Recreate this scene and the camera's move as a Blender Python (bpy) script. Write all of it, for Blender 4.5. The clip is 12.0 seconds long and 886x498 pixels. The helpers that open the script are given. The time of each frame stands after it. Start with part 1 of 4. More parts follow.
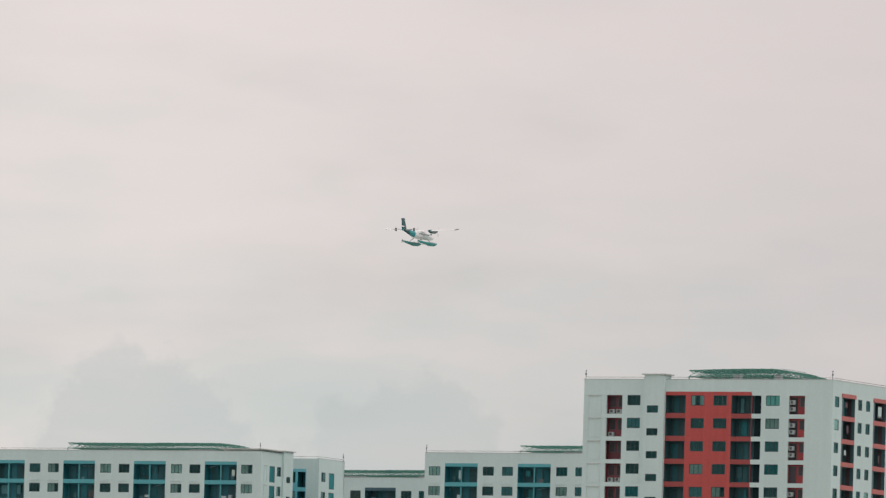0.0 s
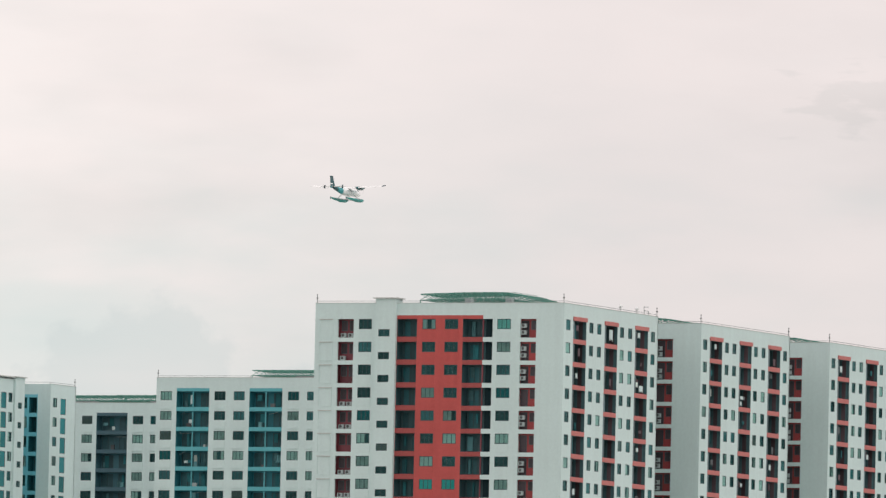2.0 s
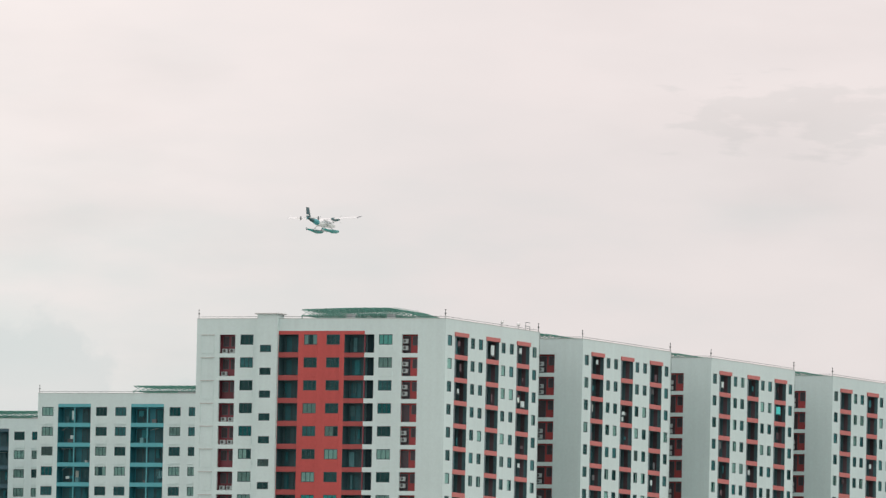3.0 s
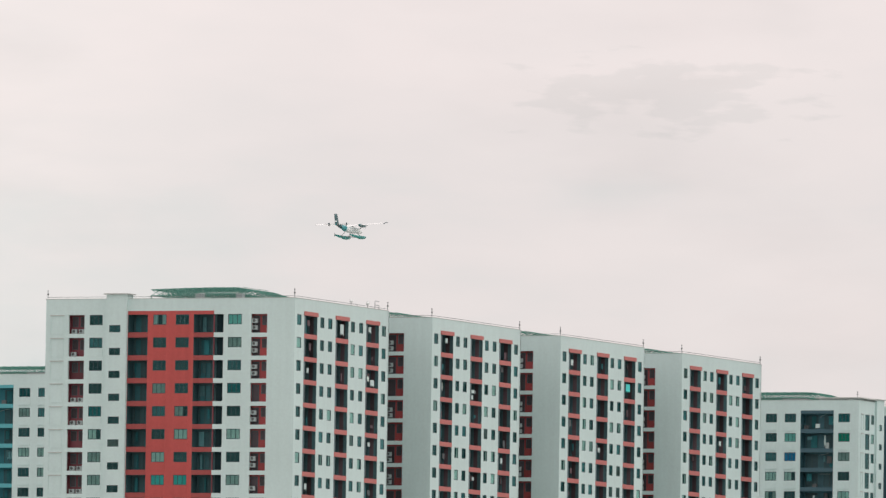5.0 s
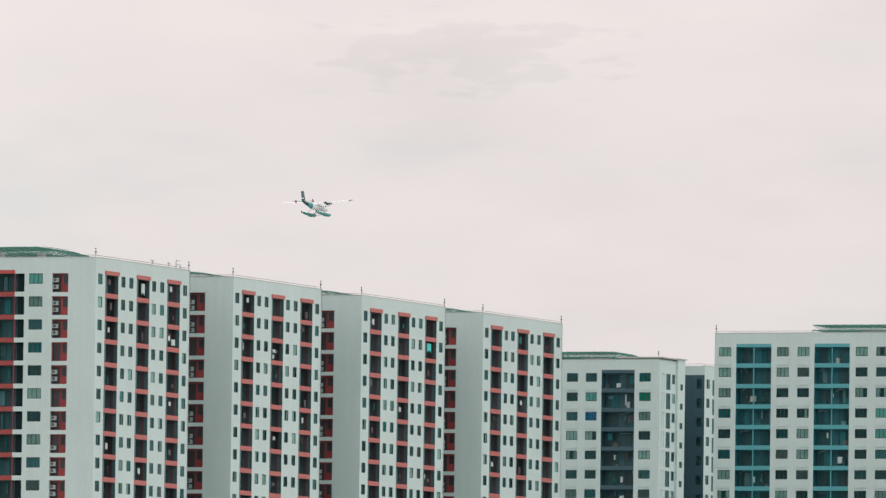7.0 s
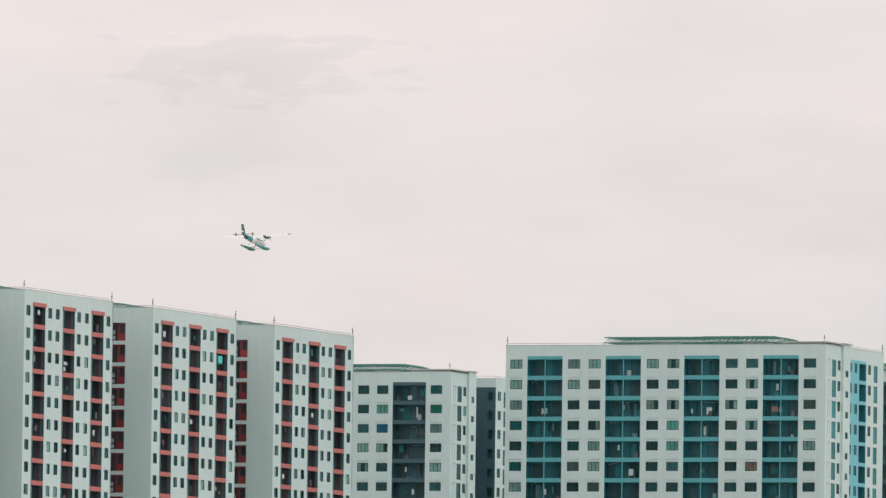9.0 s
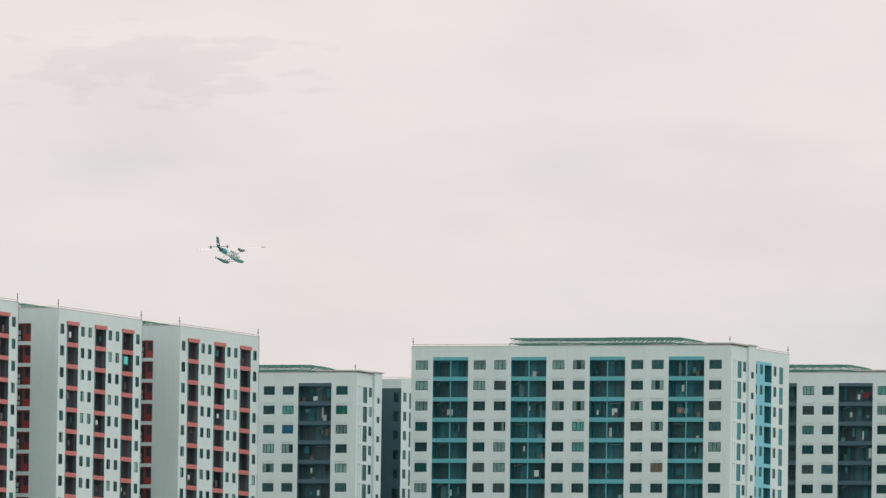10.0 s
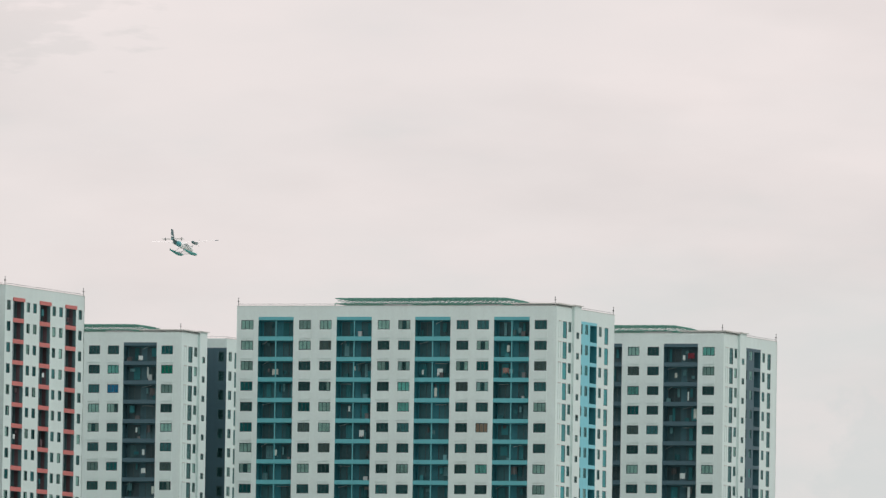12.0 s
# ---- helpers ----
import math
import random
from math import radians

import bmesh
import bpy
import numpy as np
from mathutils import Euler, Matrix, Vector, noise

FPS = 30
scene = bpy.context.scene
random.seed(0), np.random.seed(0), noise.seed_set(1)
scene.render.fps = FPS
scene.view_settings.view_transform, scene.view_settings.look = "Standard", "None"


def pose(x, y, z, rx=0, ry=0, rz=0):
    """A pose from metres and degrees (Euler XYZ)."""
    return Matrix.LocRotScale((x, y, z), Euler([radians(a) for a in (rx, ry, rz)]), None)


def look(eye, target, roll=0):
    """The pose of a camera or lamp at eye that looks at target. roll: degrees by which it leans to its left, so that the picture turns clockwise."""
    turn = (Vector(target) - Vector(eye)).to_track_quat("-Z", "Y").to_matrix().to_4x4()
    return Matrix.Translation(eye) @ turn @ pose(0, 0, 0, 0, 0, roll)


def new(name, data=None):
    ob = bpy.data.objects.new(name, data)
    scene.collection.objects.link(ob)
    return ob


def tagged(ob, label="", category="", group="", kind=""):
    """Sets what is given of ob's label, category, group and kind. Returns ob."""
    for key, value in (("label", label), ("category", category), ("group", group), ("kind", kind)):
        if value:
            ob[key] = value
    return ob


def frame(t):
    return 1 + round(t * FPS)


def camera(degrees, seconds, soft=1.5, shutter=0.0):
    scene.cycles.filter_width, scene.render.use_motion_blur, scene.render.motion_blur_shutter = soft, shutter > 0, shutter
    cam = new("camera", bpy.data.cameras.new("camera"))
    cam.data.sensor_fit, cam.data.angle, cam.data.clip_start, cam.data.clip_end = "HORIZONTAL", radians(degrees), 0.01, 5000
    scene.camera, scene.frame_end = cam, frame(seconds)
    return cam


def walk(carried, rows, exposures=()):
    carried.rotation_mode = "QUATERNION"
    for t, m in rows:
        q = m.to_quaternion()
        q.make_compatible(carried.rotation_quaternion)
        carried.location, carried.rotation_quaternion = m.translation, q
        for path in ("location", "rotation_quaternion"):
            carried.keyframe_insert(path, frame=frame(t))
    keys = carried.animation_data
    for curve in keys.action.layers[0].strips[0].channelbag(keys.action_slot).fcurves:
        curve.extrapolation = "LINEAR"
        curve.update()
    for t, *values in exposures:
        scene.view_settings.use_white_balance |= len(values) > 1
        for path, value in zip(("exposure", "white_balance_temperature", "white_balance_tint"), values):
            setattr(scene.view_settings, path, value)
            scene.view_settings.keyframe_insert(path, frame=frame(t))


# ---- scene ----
# A camera on a tripod-like stand at eye height, far off, with a long lens that pans after a seaplane.
EYE = 1.7
cam = camera(4.605, 12.0, soft=1.4)
ROWS = [  # seconds, yaw, pitch, roll
    (0.0, 3.0446, 3.7494, -1.641), (0.5, 2.7128, 3.5479, -1.480), (1.0, 2.3325, 3.4291, -1.328), (1.5, 1.9593, 3.3841, -1.313),
    (2.0, 1.6636, 3.3906, -1.300), (2.5, 1.3717, 3.4155, -1.266), (3.0, 1.0500, 3.4850, -1.240), (3.2, 0.9460, 3.5208, -1.140),
    (4.8, 0.3650, 3.4111, -0.977), (5.0, 0.2841, 3.3894, -0.884), (5.5, 0.0145, 3.3105, -0.770), (6.0, -0.2635, 3.2286, -0.761),
    (6.5, -0.5238, 3.1896, -0.837), (6.7, -0.6193, 3.1910, -0.836), (8.3, -1.3382, 3.2517, -0.867), (8.5, -1.4677, 3.2676, -0.856),
    (9.0, -1.8330, 3.2730, -0.780), (9.5, -2.1055, 3.2770, -0.822), (10.0, -2.3262, 3.2846, -0.815), (10.5, -2.5749, 3.2576, -0.836),
    (11.0, -2.8467, 3.2020, -0.788), (11.5, -3.0676, 3.1374, -0.778), (12.0, -3.2397, 3.0899, -0.909),
]
EXPOSURES = [(0.0, -0.33), (0.5, -0.32), (1.0, -0.24), (1.5, 0.0), (12.0, 0.0)]
walk(cam, [(t, pose(0, 0, EYE, 90 + pitch, roll, yaw)) for t, yaw, pitch, roll in ROWS], EXPOSURES)

# ---- sky and sun: a bright, thin overcast ----
world = bpy.data.worlds.new("overcast_sky")
scene.world = world
world.use_nodes = True
SUN_AZIMUTH, SUN_HEIGHT = 118.0, 40.0  # clockwise from +y, degrees up


def overcast():
    nt = world.node_tree
    nt.nodes.clear()
    N, L = nt.nodes.new, nt.links.new
    out, bg = N("ShaderNodeOutputWorld"), N("ShaderNodeBackground")
    clear = N("ShaderNodeTexSky")
    clear.sky_type, clear.sun_disc = "NISHITA", False
    clear.sun_elevation, clear.sun_rotation = radians(SUN_HEIGHT), radians(SUN_AZIMUTH)
    dim = N("ShaderNodeVectorMath")
    dim.operation, dim.inputs["Scale"].default_value = "SCALE", 0.1
    L(clear.outputs[0], dim.inputs[0])
    co, sep = N("ShaderNodeTexCoord"), N("ShaderNodeSeparateXYZ")
    L(co.outputs["Generated"], sep.inputs[0])
    stretch = N("ShaderNodeMapping")
    stretch.inputs["Scale"].default_value = (1.0, 1.0, 3.2)
    L(co.outputs["Generated"], stretch.inputs[0])

    def cloud(scale, detail, rough):
        n = N("ShaderNodeTexNoise")
        n.inputs["Scale"].default_value, n.inputs["Detail"].default_value, n.inputs["Roughness"].default_value = scale, detail, rough
        L(stretch.outputs[0], n.inputs["Vector"])
        return n.outputs["Fac"]

    big, small = cloud(13.0, 4.0, 0.5), cloud(52.0, 5.0, 0.55)
    bands = cloud(24.0, 5.0, 0.5)

    def add(a, b, k):
        m = N("ShaderNodeMath")
        m.operation = "MULTIPLY_ADD"
        L(b, m.inputs[0])
        m.inputs[1].default_value = k
        if isinstance(a, float):
            m.inputs[2].default_value = a
        else:
            L(a, m.inputs[2])
        return m.outputs[0]

    def ramp(value, stops):
        r = N("ShaderNodeValToRGB")
        el = r.color_ramp.elements
        while len(el) < len(stops):
            el.new(0.5)
        for e, (p, c) in zip(el, stops):
            e.position, e.color = p, (*c, 1)
        L(value, r.inputs[0])
        return r.outputs[0]

    # height over the horizon, wavered by the cloud layers
    h = add(add(add(-0.056, big, 0.075), small, 0.037), sep.outputs["Z"], 1.0)
    tone = ramp(h, [(0.0, (0.55, 0.60, 0.60)), (0.034, (0.71, 0.713, 0.708)), (0.058, (0.82, 0.757, 0.747)), (0.09, (0.895, 0.805, 0.79)), (0.4, (0.90, 0.82, 0.81))])
    # to the west the layer is brighter high up, and grey-green haze lies under it
    def mixed(kind, fac, a, b):
        m = N("ShaderNodeMix")
        m.data_type, m.blend_type = "RGBA", kind
        if isinstance(fac, float):
            m.inputs[0].default_value = fac
        else:
            L(fac, m.inputs[0])
        for k, v in ((6, a), (7, b)):
            if isinstance(v, tuple):
                m.inputs[k].default_value = (*v, 1)
            else:
                L(v, m.inputs[k])
        return m.outputs[2]

    west = ramp(add(0.5, sep.outputs["X"], -1.0), [(0.515, (0, 0, 0)), (0.585, (1, 1, 1))])
    haze = ramp(add(add(0.5, h, 1.0), small, 0.012), [(0.556, (1, 1, 1)), (0.584, (0, 0, 0))])
    tone = mixed("MULTIPLY", west, tone, (1.155, 1.165, 1.15))
    hazy = mixed("MULTIPLY", west, haze, haze)
    low_west = mixed("MIX", west, (0.0, 0.0, 0.0), hazy)
    tone = mixed("MULTIPLY", low_west, tone, (0.915, 0.968, 0.962))
    # thin grey bands in the layer
    streaks = ramp(bands, [(0.5, (1, 1, 1)), (0.66, (0.945, 0.945, 0.945))])
    banded = N("ShaderNodeMix")
    banded.data_type, banded.blend_type = "RGBA", "MULTIPLY"
    banded.inputs[0].default_value = 1.0
    L(tone, banded.inputs[6])
    L(streaks, banded.inputs[7])
    # a long thin wisp of grey cloud high over the towers
    wisp, far_off, torn = N("ShaderNodeMapping"), N("ShaderNodeVectorMath"), N("ShaderNodeTexNoise")
    wide, tall = 0.0155, 0.0040
    wisp.inputs["Scale"].default_value, wisp.inputs["Location"].default_value = (1 / wide, 0, 1 / tall), (-0.0139 / wide, 0, -0.0734 / tall)
    L(co.outputs["Generated"], wisp.inputs[0])
    far_off.operation = "LENGTH"
    L(wisp.outputs[0], far_off.inputs[0])
    torn.inputs["Scale"].default_value, torn.inputs["Detail"].default_value = 2.6, 6.0
    L(wisp.outputs[0], torn.inputs["Vector"])
    veil = ramp(add(add(-0.66, far_off.outputs["Value"], 0.50), torn.outputs["Fac"], 1.55), [(0.36, (0.925, 0.94, 0.94)), (0.52, (1, 1, 1))])
    veiled = N("ShaderNodeMix")
    veiled.data_type, veiled.blend_type = "RGBA", "MULTIPLY"
    veiled.inputs[0].default_value = 1.0
    L(banded.outputs[2], veiled.inputs[6])
    L(veil, veiled.inputs[7])
    # low blue-grey cumulus heads in the west
    puffs = N("ShaderNodeTexNoise")
    puffs.inputs["Scale"].default_value, puffs.inputs["Detail"].default_value, puffs.inputs["Roughness"].default_value = 230.0, 5.0, 0.55
    L(co.outputs["Generated"], puffs.inputs["Vector"])
    near = None
    for cx, cz, rx, rz in ((-0.0815, 0.044, 0.0105, 0.0115), (-0.0575, 0.042, 0.0115, 0.0118), (-0.040, 0.036, 0.012, 0.012), (-0.112, 0.042, 0.015, 0.014), (0.112, 0.033, 0.022, 0.012)):
        mp, ln = N("ShaderNodeMapping"), N("ShaderNodeVectorMath")
        mp.inputs["Scale"].default_value, mp.inputs["Location"].default_value = (1 / rx, 0, 1 / rz), (-cx / rx, 0, -cz / rz)
        L(co.outputs["Generated"], mp.inputs[0])
        ln.operation = "LENGTH"
        L(mp.outputs[0], ln.inputs[0])
        if near is None:
            near = ln.outputs["Value"]
        else:
            least = N("ShaderNodeMath")
            least.operation = "MINIMUM"
            L(near, least.inputs[0])
            L(ln.outputs["Value"], least.inputs[1])
            near = least.outputs[0]
    heads = ramp(add(add(0.0, near, 0.5), puffs.outputs["Fac"], 0.62), [(0.74, (0.34, 0.34, 0.34)), (0.83, (0, 0, 0))])
    low = N("ShaderNodeMix")
    low.data_type = "RGBA"
    L(heads, low.inputs[0])
    L(veiled.outputs[2], low.inputs[6])
    low.inputs[7].default_value = (0.60, 0.655, 0.66, 1)
    mix = N("ShaderNodeMix")
    mix.data_type = "RGBA"
    mix.inputs[0].default_value = 0.94
    L(dim.outputs[0], mix.inputs[6])
    L(low.outputs[2], mix.inputs[7])
    L(mix.outputs[2], bg.inputs[0])
    bg.inputs[1].default_value = 1.0
    L(bg.outputs[0], out.inputs[0])


overcast()
sun = new("sun", bpy.data.lights.new("sun", "SUN"))
sun.data.energy, sun.data.angle, sun.data.color = 0.62, radians(35), (1.0, 0.96, 0.9)
sa, sh = radians(SUN_AZIMUTH), radians(SUN_HEIGHT)
sun.matrix_world = look((math.sin(sa) * math.cos(sh) * 100, math.cos(sa) * math.cos(sh) * 100, math.sin(sh) * 100), (0, 0, 0))


# ---- materials ----
def material(name, colour, rough=0.6, metal=0.0, spread=0.06, streak=0.0, grain=3.0, bump=0.0, vary=0.0):
    """A painted or bare surface: grain, blotches and rain streaks in its colour, fine relief, and a shade of its own for each object."""
    m = bpy.data.materials.new(name)
    m.use_nodes = True
    nt = m.node_tree
    N, L = nt.nodes.new, nt.links.new
    p = nt.nodes["Principled BSDF"]
    p.inputs["Roughness"].default_value, p.inputs["Metallic"].default_value = rough, metal
    geo = N("ShaderNodeNewGeometry")

    def tex(scale, stretch, detail):
        mp, n = N("ShaderNodeMapping"), N("ShaderNodeTexNoise")
        mp.inputs["Scale"].default_value = stretch
        L(geo.outputs["Position"], mp.inputs[0])
        L(mp.outputs[0], n.inputs["Vector"])
        n.inputs["Scale"].default_value, n.inputs["Detail"].default_value = scale, detail
        return n.outputs["Fac"]

    total = None
    terms = [(tex(grain, (1, 1, 1), 4.0), spread), (tex(0.12, (1, 1, 1), 3.0), spread)]
    if streak:
        terms.append((tex(1.4, (1, 1, 0.07), 3.0), streak))
    if vary:
        terms.append((N("ShaderNodeObjectInfo").outputs["Random"], vary))
    for value, k in terms:
        ma = N("ShaderNodeMath")
        ma.operation = "MULTIPLY_ADD"
        L(value, ma.inputs[0])
        ma.inputs[1].default_value = 2 * k
        if total is None:
            ma.inputs[2].default_value = 1 - sum(k for _, k in terms)
        else:
            L(total, ma.inputs[2])
        total = ma.outputs[0]
    sc = N("ShaderNodeVectorMath")
    sc.operation = "SCALE"
    sc.inputs[0].default_value = colour
    L(total, sc.inputs["Scale"])
    L(sc.outputs[0], p.inputs["Base Color"])
    if bump:
        b = N("ShaderNodeBump")
        b.inputs["Strength"].default_value, b.inputs["Distance"].default_value = bump, 0.02
        L(terms[0][0], b.inputs["Height"])
        L(b.outputs[0], p.inputs["Normal"])
    return m


def glass(name, tint):
    """Thin window glass: see-through, with the sky's gloss."""
    m = bpy.data.materials.new(name)
    m.use_nodes = True
    nt = m.node_tree
    nt.nodes.clear()
    N, L = nt.nodes.new, nt.links.new
    out, mix, clear, gloss, fres = N("ShaderNodeOutputMaterial"), N("ShaderNodeMixShader"), N("ShaderNodeBsdfTransparent"), N("ShaderNodeBsdfGlossy"), N("ShaderNodeFresnel")
    clear.inputs[0].default_value = (*tint, 1)
    gloss.inputs["Color"].default_value = (0.45, 0.82, 0.82, 1)
    gloss.inputs["Roughness"].default_value = 0.06
    fres.inputs[0].default_value = 1.30
    L(fres.outputs[0], mix.inputs[0])
    L(clear.outputs[0], mix.inputs[1])
    L(gloss.outputs[0], mix.inputs[2])
    L(mix.outputs[0], out.inputs[0])
    return m


WHITE = material("white_wall_paint", (0.582, 0.718, 0.704), 0.75, spread=0.065, streak=0.055, bump=0.15)
RED = material("brick_red_paint", (0.47, 0.079, 0.072), 0.7, spread=0.10, streak=0.12)
# slab edges in the red bays: the brick red, dimmed in its colour
SLABRED = material("dimmed_red_slab", (0.33, 0.066, 0.062), 0.7, spread=0.08, streak=0.08)
CORAL = material("coral_band_paint", (0.50, 0.165, 0.152), 0.7, spread=0.07, streak=0.08)
TEAL = material("teal_paint", (0.095, 0.385, 0.430), 0.65, spread=0.05, streak=0.08)
AQUA = material("light_teal_paint", (0.17, 0.52, 0.60), 0.65, spread=0.05, streak=0.06)
SLATE = material("slate_blue_paint", (0.046, 0.108, 0.136), 0.65, spread=0.06, streak=0.08)
# the teal paint darkened for recesses, part of their shade in the colour
DIMTEAL = material("teal_recess_shade", (0.020, 0.185, 0.225), 0.6, spread=0.12, streak=0.25, vary=0.2)
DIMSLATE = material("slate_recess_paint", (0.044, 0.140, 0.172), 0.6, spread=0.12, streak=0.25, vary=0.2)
# recess walls of the red front, with shade painted into the colour
SHADEWALL = material("dark_recess_shade", (0.048, 0.120, 0.134), 0.6, spread=0.12, streak=0.25, vary=0.2)
MAROON = material("maroon_recess_and_post", (0.17, 0.038, 0.05), 0.5, spread=0.1, vary=0.3)
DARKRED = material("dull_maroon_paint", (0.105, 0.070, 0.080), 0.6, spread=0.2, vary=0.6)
# opaque sheet in door frames, coloured as the shade of the hall
DOORDARK = material("hall_shade", (0.020, 0.120, 0.138), 0.5, spread=0.25, vary=0.35)
# brick red dimmed for recess walls, their shade put into the colour
DIMRED = material("red_recess_shade", (0.33, 0.050, 0.052), 0.65, spread=0.08, streak=0.1, vary=0.3)
# room backing: dark for shade, lifted for the haze of the long distance
ROOM = material("room_shade", (0.066, 0.160, 0.168), 0.8, spread=0.2, vary=0.30)
FRAME = material("window_frame_metal", (0.042, 0.092, 0.098), 0.5, 0.0, spread=0.05)
CURTAIN = material("pale_curtain", (0.60, 0.70, 0.65), 0.9, spread=0.30, grain=1.5, vary=0.35)
DULL = material("grey_teal_curtain", (0.10, 0.25, 0.27), 0.9, spread=0.28, grain=1.5, vary=0.45)
VEIL = material("dim_teal_drape", (0.030, 0.175, 0.195), 0.9, spread=0.25, grain=1.0, vary=0.4)
AQUACLOTH = material("aqua_curtain", (0.10, 0.72, 0.68), 0.9, spread=0.1)
TEALCLOTH = material("teal_curtain", (0.085, 0.44, 0.49), 0.9, spread=0.15, vary=0.3)
# near-black sheet for the shaded doorways of red and flank bays
SHADOW = material("door_shade", (0.052, 0.040, 0.048), 0.6, spread=0.2, vary=0.3)
GREENCLOTH = material("green_curtain", (0.01, 0.42, 0.28), 0.9, spread=0.1)
BLUECLOTH = material("blue_curtain", (0.03, 0.32, 0.65), 0.9, spread=0.1)
ORANGECLOTH = material("orange_curtain", (0.75, 0.40, 0.29), 0.9, spread=0.1)
WHITECLOTH = material("white_cloth", (0.58, 0.70, 0.69), 0.9, spread=0.08)
REDCLOTH = material("red_cloth", (0.17, 0.028, 0.04), 0.9, spread=0.05)
CASING = material("white_machine_casing", (0.36, 0.43, 0.43), 0.5, spread=0.05)
BROWNCLOTH = material("brown_grey_blind", (0.20, 0.215, 0.205), 0.9, spread=0.12, vary=0.3)
PALEAQUA = material("pale_aqua_curtain", (0.34, 0.74, 0.68), 0.9, spread=0.15, grain=1.5, vary=0.2)
# flank bay lining, darkened in its colour to read as shade
BAYSHADE = material("dark_bay_shade", (0.075, 0.158, 0.172), 0.6, spread=0.15, streak=0.2, vary=0.3)
SCREENGREY = material("slate_grey_screen", (0.075, 0.125, 0.140), 0.5, spread=0.1, vary=0.3)
# opaque near-black sheet, added so that one bay's end reads dark
NAVYSHEET = material("dark_bay_sheet", (0.012, 0.032, 0.038), 0.6, spread=0.1)
DEEPTEAL = material("deep_teal_curtain", (0.025, 0.20, 0.215), 0.9, spread=0.15, vary=0.3)
GREYCLOTH = material("grey_cloth", (0.11, 0.125, 0.13), 0.9, spread=0.15, vary=0.4)
SALMON = material("salmon_cloth", (0.30, 0.20, 0.175), 0.9, spread=0.1)
# grey of the unseen link, chosen to throw less light on the gables
GREYWALL = material("unseen_link_grey", (0.22, 0.27, 0.27), 0.4, spread=0.15)
# the same door sheet for slate bays, shade in its colour
SLATEHALL = material("slate_hall_shade", (0.024, 0.085, 0.100), 0.5, spread=0.25, vary=0.35)
# gloss cut back to keep the added sheet dark
NAVYSHEET.node_tree.nodes["Principled BSDF"].inputs["Specular IOR Level"].default_value = 0.1
GRILLE = material("dark_grille", (0.08, 0.09, 0.09), 0.5, spread=0.1)
STEEL = material("galvanised_steel", (0.28, 0.31, 0.31), 0.45, 0.6, spread=0.08)
GREENSTEEL = material("green_steel_paint", (0.090, 0.290, 0.232), 0.5, 0.0, spread=0.1)
SCREED = material("roof_screed", (0.36, 0.37, 0.36), 0.85, spread=0.12, bump=0.2)
CONCRETE = material("pale_coping", (0.5, 0.52, 0.5), 0.8, spread=0.08)
GROUND = material("pale_coral_sand", (0.39, 0.42, 0.39), 0.95, spread=0.2, grain=0.05)
PANE = glass("window_glass", (0.52, 0.66, 0.65))
PLANEWHITE = material("white_aircraft_paint", (0.88, 0.91, 0.91), 0.35, spread=0.02)
PLANETEAL = material("dark_teal_aircraft_paint", (0.012, 0.085, 0.095), 0.35, spread=0.03)
FLOATTEAL = material("teal_float_paint", (0.030, 0.30, 0.275), 0.35, spread=0.03)
PLANENAVY = material("navy_aircraft_paint", (0.015, 0.055, 0.075), 0.35, spread=0.03)
CABINGLASS = material("cabin_glazing", (0.42, 0.52, 0.54), 0.15, spread=0.03)
PLANEAQUA = material("aqua_aircraft_paint", (0.05, 0.33, 0.36), 0.35, spread=0.03)
ENGINETEAL = material("grey_teal_aircraft_paint", (0.035, 0.135, 0.145), 0.4, spread=0.03)
# the aircraft white in a lighter copy, to brighten the shaded wing
WINGWHITE = material("lifted_white_wing", (0.95, 0.96, 0.96), 0.5, spread=0.01)


